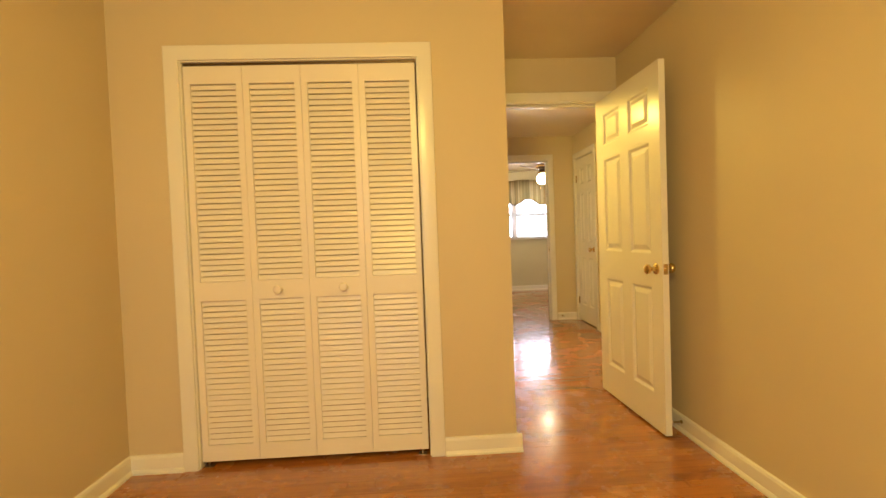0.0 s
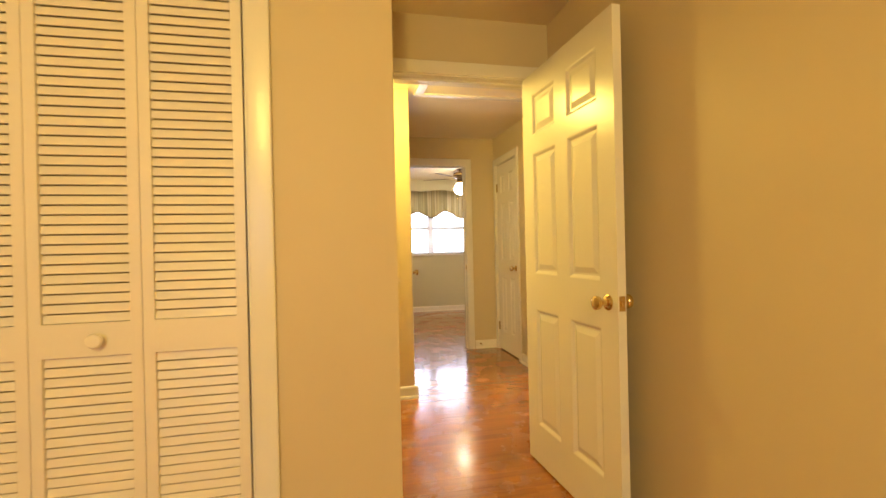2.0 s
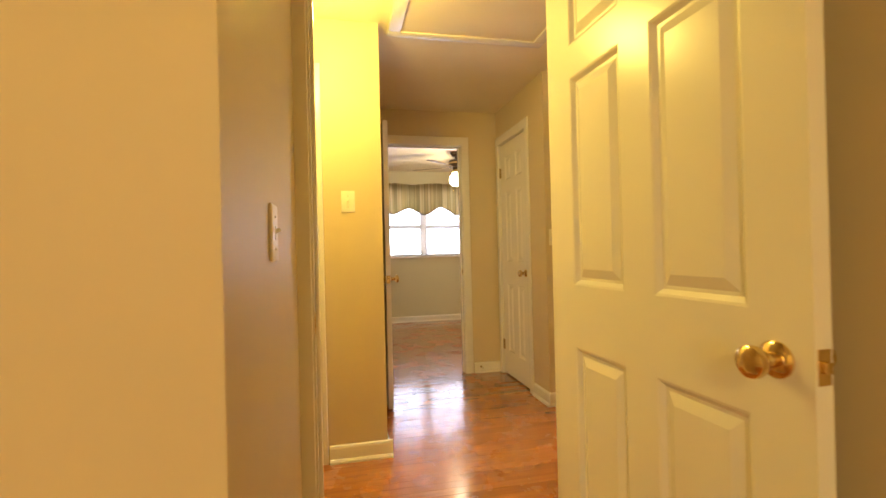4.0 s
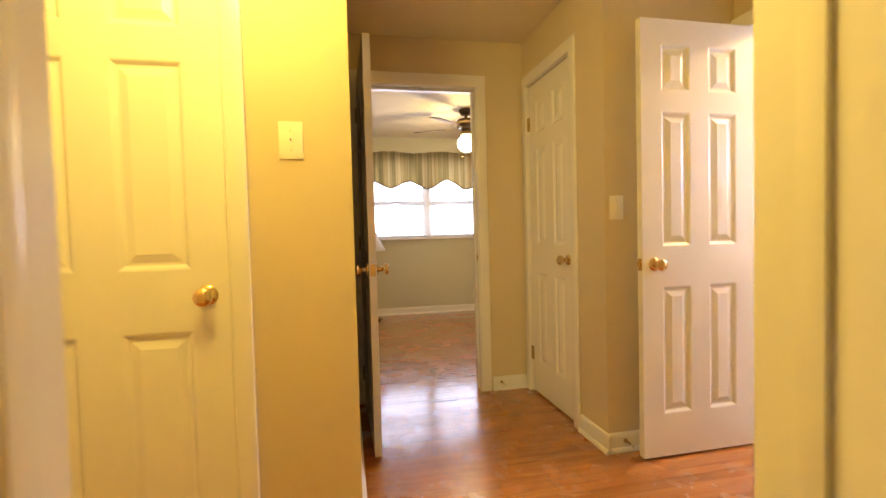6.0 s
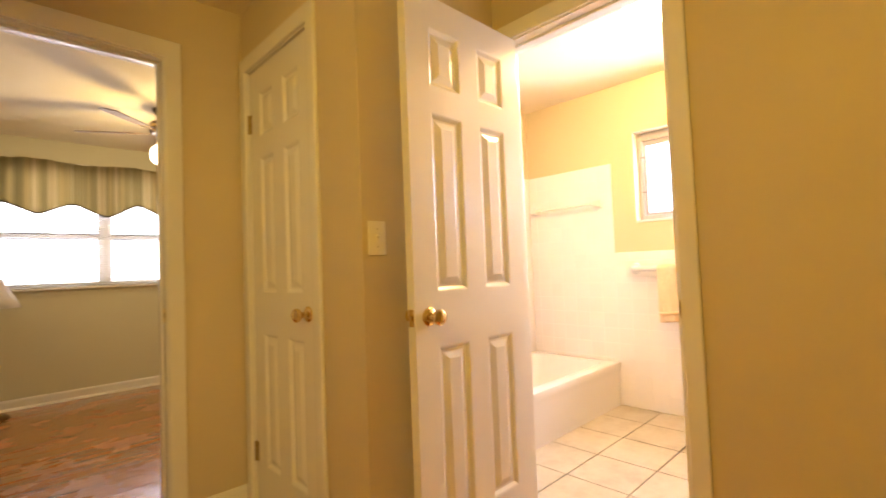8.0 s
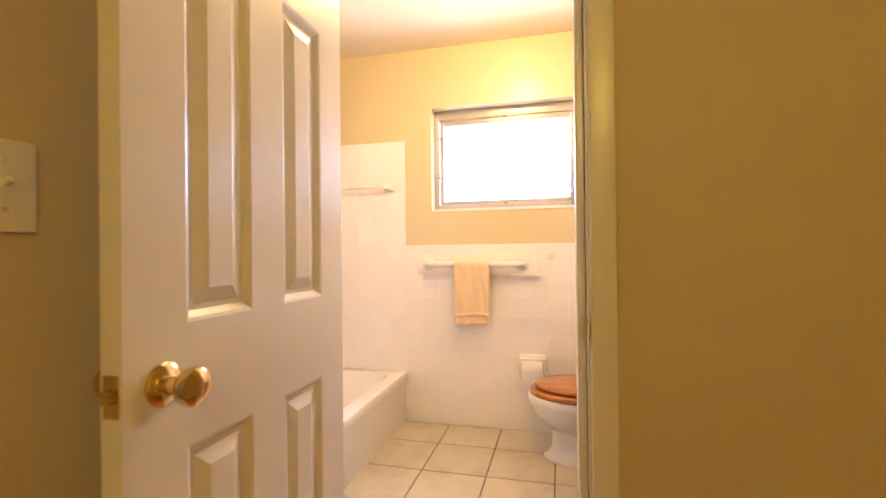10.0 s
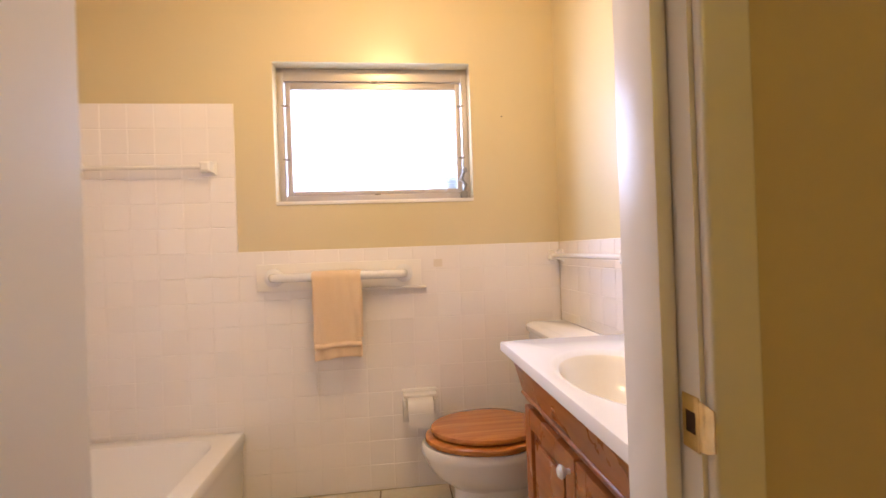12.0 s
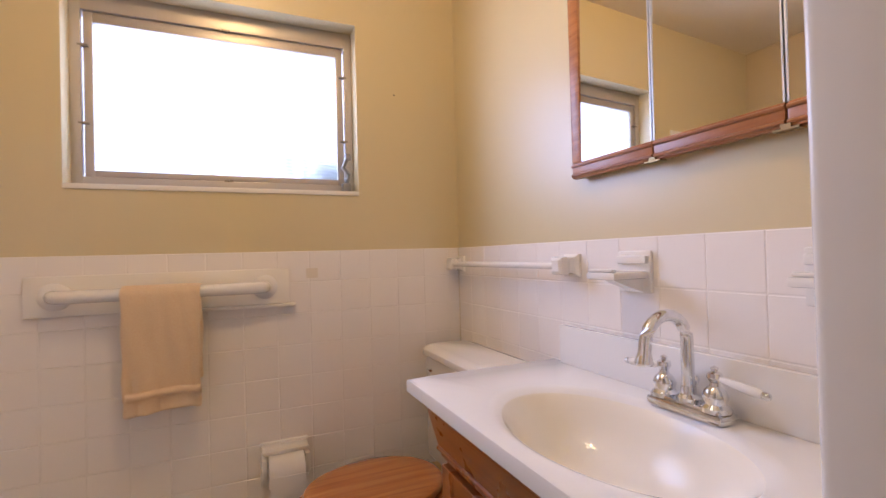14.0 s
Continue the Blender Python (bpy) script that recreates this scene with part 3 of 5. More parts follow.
door_stop(pose(2.285, 4.826, 0.055, 0, 0, 180))

# ---------- attic hatch on the hall ceiling ----------
hatch = thing("attic_hatch", Matrix(), "white trimmed attic hatch in the hall ceiling", "hatch")
boxpart("hatch_board", (1.14, 1.94, 3.86, 4.40, H - 0.008, H), M_CEIL, hatch)
for d in ((1.07, 2.01, 4.40, 4.465), (1.07, 2.01, 3.795, 3.86)):
    boxpart("trim_board", (*d, H - 0.017, H), M_TRIM, hatch, 0.004)
for d in ((1.07, 1.14, 3.861, 4.399), (1.94, 2.01, 3.861, 4.399)):
    boxpart("trim_board", (*d, H - 0.017, H), M_TRIM, hatch, 0.004)

# ---------- bedroom ----------


def bedroom_window():
    top = thing("window_1", Matrix(), "wide white double window, overbright, with closed blinds", "window", "", "structure")
    x0, x1, z0, z1 = 1.25, 2.93, 1.03, 2.08
    boxpart("window_sill", (x0 - 0.03, x1 + 0.03, 8.955, 9.10, z0 - 0.022, z0), M_TRIM, top, 0.004)
    boxpart("apron", (x0 - 0.02, x1 + 0.02, 8.988, 9.0, z0 - 0.07, z0 - 0.022), M_BEDWALL, top)
    for a, b in ((x0, x0 + 0.045), (2.035, 2.145), (x1 - 0.045, x1)):
        boxpart("window_frame", (a, b, 9.07, 9.13, z0, z1), M_TRIM, top, 0.003)
    for a, b in ((z0, z0 + 0.04), (z1 - 0.04, z1)):
        boxpart("window_frame", (x0 + 0.045, x1 - 0.045, 9.075, 9.125, a, b), M_TRIM, top, 0.003)
    for a, b in ((1.295, 2.035), (2.145, 2.885)):
        boxpart("meeting_rail", (a, b, 9.06, 9.118, 1.474, 1.516), M_TRIM, top, 0.003)
        # dark strips stand in for the shadow gaps along the rail
        for zg in (1.468, 1.516):
            boxpart("rail_shadow_strip", (a, b, 9.055, 9.062, zg, zg + 0.009), M_HEM_SHADOW, top, 0, "dark strip giving the meeting rail's shadow line")
        for za, zb in ((z0 + 0.04, 1.474), (1.516, z1 - 0.04)):
            p = boxpart("pane", (a, b, 9.098, 9.102, za, zb), M_GLASS, top)
            p.visible_shadow = False
    return top


bedroom_window()


def blind(x0, x1):
    top = thing("window_blind", Matrix(), "white slatted mini blind hanging in the window", "blind", "bedroom blinds")
    boxpart("head_rail", (x0, x1, 9.01, 9.04, 2.045, 2.075), M_BLIND, top, 0.003)
    boxpart("bottom_rail", (x0, x1, 9.014, 9.036, 1.04, 1.056), M_BLIND, top, 0.003)
    bm = bmesh.new()
    box(bm, x0 + 0.004, x1 - 0.004, -0.0115, 0.0115, -0.0005, 0.0005)
    me = mesh_of("blind_slat", bm, M_BLIND)
    for k in range(45):
        piece("blind_slat", me, top, pose(0, 9.025, 1.068 + 0.0217 * k, -14))
    for x in (x0 + 0.12, x1 - 0.12):
        bm = bmesh.new()
        tube(bm, ((x, 9.038, 1.05), (x, 9.038, 2.05)), 0.0009, 5)
        part("ladder_cord", bm, M_BLIND, top)


blind(1.262, 2.082)
blind(2.098, 2.918)


def valance():
    top = thing("valance", Matrix(), "striped tan and sage scalloped valance with dark hem", "valance")
    bm, hem = bmesh.new(), bmesh.new()
    nx, nz, x0, x1 = 220, 10, 1.02, 3.16
    rows, low = [], []
    for i in range(nx + 1):
        x = x0 + (x1 - x0) * i / nx
        zb = 1.735 - 0.052 * math.cos(2 * math.pi * (x - 1.585) / 0.515)
        col = []
        for k in range(nz + 1):
            f = k / nz
            z = 2.165 + 0.012 * math.sin(x * 9) + (zb - 2.165) * f
            wave = (0.010 + 0.012 * f) * math.sin(x * 2 * math.pi / 0.17 + 0.8 * math.sin(x * 3.1)) + 0.006 * math.sin(x * 41 + f * 2)
            col.append(bm.verts.new((x, 8.925 + wave, z)))
        rows.append(col)
        low.append(col[-1].co.copy())
    for a, b in zip(rows, rows[1:]):
        for k in range(nz):
            bm.faces.new((a[k], b[k], b[k + 1], a[k + 1]))
    cloth = part("cloth", bm, M_VALANCE, top, "", True)
    solid = cloth.modifiers.new("thick", "SOLIDIFY")
    solid.thickness = 0.003
    tube(hem, low, 0.007, 6)
    part("hem", hem, M_HEM_SHADOW, top, "dark corded hem")
    bm = bmesh.new()
    tube(bm, ((x0 - 0.02, 8.95, 2.16), (x1 + 0.02, 8.95, 2.16)), 0.008, 10)
    box(bm, x0 - 0.012, x0, 8.95, 9.0, 2.15, 2.17)
    box(bm, x1, x1 + 0.012, 8.95, 9.0, 2.15, 2.17)
    part("rod", bm, M_TRIM, top, "white curtain rod")


valance()


def ceiling_fan(x, y):
    top = thing("ceiling_fan", pose(x, y, H + 0.012), "bronze ceiling fan with wooden blades and lit globe", "ceiling fan")
    bm = bmesh.new()
    lathe(bm, ((0.075, 0), (0.075, -0.02), (0.05, -0.055), (0.016, -0.06), (0.016, -0.10)), None, 24)
    part("canopy", bm, M_DARKMETAL, top, "bronze ceiling canopy", True)
    bm = bmesh.new()
    lathe(bm, ((0.02, -0.10), (0.085, -0.105), (0.10, -0.125), (0.10, -0.175), (0.085, -0.195), (0.05, -0.20), (0.05, -0.225)), None, 28)
    part("motor", bm, M_DARKMETAL, top, "bronze motor housing", True)
    bm = bmesh.new()
    lathe(bm, ((0.101, -0.135), (0.103, -0.145), (0.101, -0.155)), None, 28, False)
    part("motor_band", bm, M_BRASS, top, "brass band", True)
    for k in range(5):
        ang = 151 + 72 * k
        bm = bmesh.new()
        n = 14
        left, right = [], []
        for i in range(n + 1):
            f = i / n
            half = 0.048 + 0.018 * f if f < 0.9 else (0.0642 * math.sqrt(max(0.02, 1 - ((f - 0.9) / 0.1) ** 2)))
            left.append((0.19 + 0.40 * f, half)), right.append((0.19 + 0.40 * f, -half))
        loops = []
        for z in (-0.003, 0.003):
            loops.append([bm.verts.new((px, py, z)) for px, py in left + right[::-1]])
        bm.faces.new(loops[0]), bm.faces.new(loops[1][::-1])
        m = len(loops[0])
        for i in range(m):
            bm.faces.new((loops[0][i], loops[0][(i + 1) % m], loops[1][(i + 1) % m], loops[1][i]))
        bmesh.ops.transform(bm, verts=bm.verts, matrix=pose(0, 0, -0.19, 0, 0, ang) @ pose(0, 0, 0, -11, 0, 0))
        bl = part("blade", bm, M_BLADE, top, "brown wooden fan blade")
        bm = bmesh.new()
        box(bm, 0.09, 0.23, -0.014, 0.014, -0.004, 0.001, 0.001)
        box(bm, 0.20, 0.25, -0.035, 0.035, -0.006, -0.003, 0.001)
        bmesh.ops.transform(bm, verts=bm.verts, matrix=pose(0, 0, -0.19, 0, 0, ang) @ pose(0, 0, 0, -11, 0, 0))
        part("blade_iron", bm, M_BRASS, bl, "brass blade bracket")
    bm = bmesh.new()
    lathe(bm, ((0.045, -0.225), (0.06, -0.235), (0.06, -0.262), (0.04, -0.27)), None, 24)
    part("light_fitter", bm, M_BRASS, top, "brass light fitter", True)
    bm = bmesh.new()
    lathe(bm, ((0.045, -0.262), (0.055, -0.275), (0.085, -0.31), (0.095, -0.35), (0.088, -0.39), (0.06, -0.425), (0.02, -0.438), (0, -0.44)), None, 28, False)
    g = part("glass_globe", bm, M_GLOBE, top, "lit white opal glass globe", True)
    g.visible_shadow = False
    for dx, dz in ((-0.075, -0.50), (0.03, -0.52)):
        bm = bmesh.new()
        tube(bm, ((dx, -0.065, -0.25), (dx, -0.098, dz)), 0.0014, 6)
        lathe(bm, ((0.0, 0), (0.006, -0.008), (0.006, -0.026), (0, -0.03)), pose(dx, -0.098, dz), 10)
        part("pull_chain", bm, M_BRASS, top, "brass pull chain")


ceiling_fan(2.26, 7.55)


def floor_lamp(x, y):
    top = thing("floor_lamp", pose(x, y, 0), "slim cream floor lamp with a white flared shade", "floor lamp")
    bm = bmesh.new()
    lathe(bm, ((0.0, 0.001), (0.125, 0.001), (0.125, 0.012), (0.11, 0.022), (0.03, 0.032), (0.014, 0.05)), None, 28)
    part("base", bm, M_DARKMETAL, top, "dark round metal base", True)
    bm = bmesh.new()
    tube(bm, ((0, 0, 0.03), (0, 0, 1.02)), 0.010, 12)
    lathe(bm, ((0.012, 0.80), (0.02, 0.83), (0.014, 0.86)), None, 16)
    part("pole", bm, plain("cream_pole", (0.66, 0.58, 0.46), 0.4), top, "cream metal pole", True)
    bm = bmesh.new()
    lathe(bm, ((0.19, 0.885), (0.145, 0.97), (0.105, 1.05), (0.085, 1.115)), None, 36, False)
    sh = part("shade", bm, M_SHADE, top, "white flared cloth shade", True)
    sol = sh.modifiers.new("thick", "SOLIDIFY")
    sol.thickness = 0.002
    bm = bmesh.new()
    lathe(bm, ((0.004, 1.0), (0.004, 1.13), (0.009, 1.14), (0, 1.15)), None, 12)
    for a in (0, 120, 240):
        tube(bm, ((0, 0, 1.10), (0.09 * math.cos(radians(a)), 0.09 * math.sin(radians(a)), 1.108)), 0.0015, 5)
    part("finial", bm, M_BRASS, top, "brass finial and spider")


floor_lamp(1.29, 8.74)

# ---------- bathroom ----------
BZ = 0.035
VY = 3.643


def bath_window():
    top = thing("window_2", Matrix(), "small aluminium awning window with ribbed obscure glass", "window", "", "structure")
    y0, y1, z0, z1 = 4.046, 4.94, 1.35, 1.985
    boxpart("window_sill", (4.584, 4.70, y0, y1, z0 - 0.010, z0 + 0.006), M_TRIM, top, 0.002)
    for d in ((y0, y0 + 0.03, z0 + 0.006, z1), (y1 - 0.03, y1, z0 + 0.006, z1)):
        boxpart("outer_frame", (4.665, 4.72, *d), M_ALU, top, 0.002)
    for d in ((z0 + 0.006, z0 + 0.04), (z1 - 0.060, z1)):
        boxpart("outer_frame", (4.665, 4.72, y0 + 0.03, y1 - 0.03, *d), M_ALU, top, 0.002)
    a0, a1, b0, b1 = y0 + 0.034, y1 - 0.034, z0 + 0.042, z1 - 0.062
    boxpart("sash", (4.675, 4.70, a0, a0 + 0.026, b0, b1), M_ALU, top, 0.002)
    boxpart("sash", (4.675, 4.70, a1 - 0.026, a1, b0, b1), M_ALU, top, 0.002)
    boxpart("sash", (4.675, 4.70, a0 + 0.026, a1 - 0.026, b0, b0 + 0.02), M_ALU, top, 0.002)
    boxpart("sash", (4.675, 4.70, a0 + 0.026, a1 - 0.026, b1 - 0.034, b1), M_ALU, top, 0.002)
    p = boxpart("pane", (4.686, 4.690, a0 + 0.02, a1 - 0.02, b0 + 0.018, b1 - 0.018), M_FROST, top)
    p.visible_shadow = False
    for y, z in ((y1 - 0.035, 1.56), (y1 - 0.035, 1.81), (y0 + 0.035, 1.56), (y0 + 0.035, 1.81), (4.49, z1 - 0.060), (4.49, z0 + 0.04)):
        bm = bmesh.new()
        lathe(bm, ((0.006, 0), (0.006, 0.006), (0.003, 0.010), (0, 0.011)), pose(4.674, y, z, 0, -90, 0), 10)
        box(bm, 4.664, 4.674, y - 0.014, y + 0.014, z - 0.003, z + 0.003)
        part("sash_clip", bm, M_SCREW, top)
    bm = bmesh.new()
    box(bm, 4.63, 4.668, y0 + 0.018, y0 + 0.05, z0 + 0.008, z0 + 0.045, 0.006)
    tube(bm, ((4.64, y0 + 0.034, z0 + 0.04), (4.625, y0 + 0.028, z0 + 0.075), (4.625, y0 + 0.05, z0 + 0.10), (4.62, y0 + 0.035, z0 + 0.135)), 0.008, 10)
    lathe(bm, ((0.011, 0), (0.013, 0.012), (0.009, 0.024), (0, 0.026)), pose(4.62, y0 + 0.032, z0 + 0.128), 12)
    part("crank_handle", bm, plain("grey_crank_metal", (0.30, 0.29, 0.28), 0.35, 1.0), top, "grey metal window crank", True)
    return top


bath_window()

# tiled linings: grout bed on the wall, tiles proud of it
TS = 0.1095


def tile_mesh(name, w, h, t, material, bev=0.003):
    bm = bmesh.new()
    r0 = [bm.verts.new(p) for p in ((-w / 2, 0, -h / 2), (w / 2, 0, -h / 2), (w / 2, 0, h / 2), (-w / 2, 0, h / 2))]
    r1 = [bm.verts.new((v.co.x, -t + bev, v.co.z)) for v in r0]
    r2 = [bm.verts.new((v.co.x * (1 - 2 * bev / w), -t, v.co.z * (1 - 2 * bev / h))) for v in r0]
    for a, b in ((r0, r1), (r1, r2)):
        for k in range(4):
            bm.faces.new((a[k], a[(k + 1) % 4], b[(k + 1) % 4], b[k]))
    bm.faces.new(r2)
    return mesh_of(name, bm, material)


TILE_ME = tile_mesh("tile", TS - 0.002, TS - 0.002, 0.0068, M_TILE, 0.0014)
rng = random.Random(4)


def tiled(name, m, x0, x1, z_from, z_to, label, step=None):
    """Tiles on a wall face; local x along the wall, local -y out of it. step: (x, z) past x tiles rise to z."""
    top = thing(name, m, label, "wall tiles", "", "structure")
    zmax = step[1] if step else z_to
    boxpart("grout_bed", (x0, x1, -0.0065, 0, z_from, z_to), M_GROUT, top)
    if step:
        boxpart("grout_bed", (x0, step[0], -0.0065, 0, z_to, step[1]), M_GROUT, top)
    z = z_to
    cols = []
    a = (step[0] if step else x0)
    n0 = int(math.ceil((a - x0) / TS))
    k = -n0
    while a + k * TS < x1 - 0.004:
        cols.append(k)
        k += 1
    rows = [z_to - TS * (r + 0.5) for r in range(int(math.ceil((z_to - z_from) / TS)))]
    up = [z_to + TS * (r + 0.5) for r in range(int(round((zmax - z_to) / TS)))]
    for zc in rows + up:
        for k in cols:
            l, r = a + k * TS, a + (k + 1) * TS
            l2, r2 = max(l, x0), min(r, x1)
            if zc > z_to and step and l > a - 1e-6 or r2 - l2 < 0.012:
                continue
            lo, hi = max(zc - TS / 2, z_from), zc + TS / 2
            if hi - lo < 0.012:
                continue
            jig = rng.uniform(-0.0004, 0.0004)
            mm = pose((l2 + r2) / 2, -0.001 + jig, (lo + hi) / 2, rng.uniform(-0.07, 0.07), 0, rng.uniform(-0.07, 0.07))
            piece("tile", TILE_ME, top, mm @ Matrix.Diagonal(((r2 - l2 - 0.002) / (TS - 0.002), 1, (hi - lo - 0.002) / (TS - 0.002), 1)))
    return top


WAIN = 1.137
# window wall: local x runs to +y, out of the wall is -x
tiled("tiles_window_wall", pose(4.59, 3.643, 0, 0, 0, -90), -2.19, 0.0, BZ, WAIN, "white glazed square wall tiles under the bathroom window", (-1.467, WAIN + 6 * TS))
tiled("tiles_vanity_wall", pose(7.6, 3.635, 0, 0, 0, 180), 3.018, 4.55, BZ, WAIN, "white glazed square wall tiles behind the vanity")
tiled("tiles_tub_back", pose(0, 5.84, 0), 3.05, 4.582, 0.34, WAIN + 6 * TS, "white glazed square tiles behind the bathtub")
tiled("tiles_tub_end", pose(3.05, 0, 0, 0, 0, 90), 5.11, 5.83, 0.34, WAIN + 6 * TS, "white glazed square tiles at the bathtub's end")

# floor tiles
FT = 0.315
bm = bmesh.new()
w = FT - 0.007
box(bm, -w / 2, w / 2, -w / 2, w / 2, 0, 0.010, 0.0)
FT_ME = mesh_of("floor_tile", bm, M_FTILE)
for i in range(-1, 5):
    for j in range(-1, 5):
        cx, cy = 4.302 + FT - FT * (i + 0.5), 4.837 + FT - FT * (j + 0.5)
        l, r, lo, hi = max(cx - FT / 2, 3.04), min(cx + FT / 2, 4.582), max(cy - FT / 2, 3.643), min(cy + FT / 2, 5.135)
        if r - l < 0.03 or hi - lo < 0.03:
            continue
        piece("floor_tile", FT_ME, bath_floor, pose((l + r) / 2, (lo + hi) / 2, 0.0245) @ Matrix.Diagonal(((r - l - 0.007) / w, (hi - lo - 0.007) / w, 1, 1)))
structure(boxpart("threshold", (2.950, 3.037, 4.116, 4.797, -0.004, 0.033), M_CERAMIC, None, 0.006), "worn white threshold strip at the bathroom doorway", "threshold")


def bathtub():
    top = thing("bathtub", Matrix(), "white enamelled built-in bathtub with a plain apron", "bathtub")
    x0, x1, y0, y1, h = 3.06, 4.575, 5.102, 5.825, 0.352
    bm = bmesh.new()
    # rounded-rectangle loops from the apron's foot over the rim into the well

    def loop(ax0, ax1, ay0, ay1, z, r, n=6):
        vs = []
        for cx, cy, s in ((ax1 - r, ay1 - r, 0), (ax0 + r, ay1 - r, 90), (ax0 + r, ay0 + r, 180), (ax1 - r, ay0 + r, 270)):
            for k in range(n + 1):
                a = radians(s + 90 * k / n)
                vs.append(bm.verts.new((cx + r * math.cos(a), cy + r * math.sin(a), z)))
        return vs

    loops = [loop(x0, x1, y0 + 0.018, y1, BZ, 0.004), loop(x0, x1, y0 + 0.012, y1, h - 0.09, 0.004), loop(x0, x1, y0 + 0.004, y1, h - 0.05, 0.004), loop(x0, x1, y0, y1, h - 0.018, 0.006),
             loop(x0 + 0.004, x1 - 0.004, y0 + 0.005, y1 - 0.004, h - 0.004, 0.008), loop(x0 + 0.015, x1 - 0.015, y0 + 0.018, y1 - 0.012, h, 0.012),
             loop(x0 + 0.07, x1 - 0.07, y0 + 0.085, y1 - 0.05, h - 0.004, 0.10), loop(x0 + 0.085, x1 - 0.082, y0 + 0.10, y1 - 0.062, h - 0.03, 0.11),
             loop(x0 + 0.13, x1 - 0.20, y0 + 0.13, y1 - 0.09, 0.14, 0.13), loop(x0 + 0.19, x1 - 0.28, y0 + 0.19, y1 - 0.15, 0.095, 0.14)]
    for a, b in zip(loops, loops[1:]):
        m = len(a)
        for k in range(m):
            bm.faces.new((a[k], a[(k + 1) % m], b[(k + 1) % m], b[k]))
    bm.faces.new(loops[-1])
    part("tub_body", bm, M_PORC, top, "", True)
    bm = bmesh.new()
    lathe(bm, ((0.032, 0), (0.030, 0.004), (0.0, 0.005)), pose(3.16, 5.45, 0.30, 0, 80, 0), 20)
    part("overflow_plate", bm, M_CHROME, top, "chrome overflow plate", True)


bathtub()


def ceramic_post(bm, m):
    """A stepped square ceramic bracket; local z points out of the wall."""
    prev = None
    for half, z in ((0.030, 0), (0.030, 0.008), (0.022, 0.014), (0.019, 0.030), (0.024, 0.040), (0.022, 0.056), (0.014, 0.062)):
        ring = [bm.verts.new(m @ Vector((sx * half, sy * half, z))) for sx, sy in ((-1, -1), (1, -1), (1, 1), (-1, 1))]
        if prev:
            for k in range(4):
                bm.faces.new((prev[k], prev[(k + 1) % 4], ring[(k + 1) % 4], ring[k]))
        else:
            bm.faces.new(ring)
        prev = ring
    bm.faces.new(prev)


def towel_bar(p0, p1, out, label, group="ceramic towel bars"):
    top = thing("towel_bar", Matrix(), label, "towel bar", group)
    o = Vector(out)
    for p in (p0, p1):
        bm = bmesh.new()
        ceramic_post(bm, Matrix.Translation(p) @ o.to_track_quat("Z", "Y").to_matrix().to_4x4())
        part("bracket", bm, M_CERAMIC, top, "white ceramic bracket")
    bm = bmesh.new()
    tube(bm, (Vector(p0) + o * 0.045, Vector(p1) + o * 0.045), 0.0095, 14)
    part("bar", bm, M_CERAMIC, top, "white round bar", True)


towel_bar((4.55, 3.643, 1.072), (3.868, 3.643, 1.072), (0, 1, 0), "white ceramic towel bar on the vanity wall tiles")
towel_bar((4.583, 5.215, 1.508), (4.583, 5.76, 1.508), (-1, 0, 0), "white ceramic towel bar on the bathtub wall tiles")


def wall_holder(x, reach):
    """A ceramic holder: square plate, moulded shelf with a raised lip, and a tapering bracket under it."""
    top = thing("soap_holder", pose(x, 3.643, 1.06), "white ceramic toothbrush and soap holder on tiles", "soap holder", "ceramic holders")
    bm = bmesh.new()
    box(bm, -0.046, 0.046, 0, 0.010, -0.046, 0.046, 0.004)
    box(bm, -0.042, 0.042, 0.010, 0.020, 0.018, 0.036, 0.004)
    part("back_plate", bm, M_CERAMIC, top, "", True)
    bm = bmesh.new()
    box(bm, -0.042, 0.042, 0.010, reach, -0.014, 0.002, 0.006)
    box(bm, -0.036, 0.036, reach - 0.014, reach - 0.002, 0.002, 0.009, 0.003)
    part("shelf", bm, M_CERAMIC, top, "", True)
    bm = bmesh.new()
    rings = []
    for d, half, low in ((0.010, 0.030, -0.044), (0.016, 0.026, -0.040), (0.3 * reach, 0.022, -0.034), (0.6 * reach, 0.018, -0.024), (0.8 * reach, 0.014, -0.014)):
        rings.append([bm.verts.new(q) for q in ((-half, d, -0.012), (half, d, -0.012), (half * 0.8, d, low), (-half * 0.8, d, low))])
    for a, b in zip(rings, rings[1:]):
        for k in range(4):
            bm.faces.new((a[k], a[(k + 1) % 4], b[(k + 1) % 4], b[k]))
    bm.faces.new(rings[0]), bm.faces.new(rings[-1])
    part("bracket", bm, M_CERAMIC, top, "", True)


wall_holder(3.655, 0.108)
wall_holder(3.27, 0.064)


M_BOARD = plain("white_board_paint", (0.84, 0.80, 0.73), 0.4)


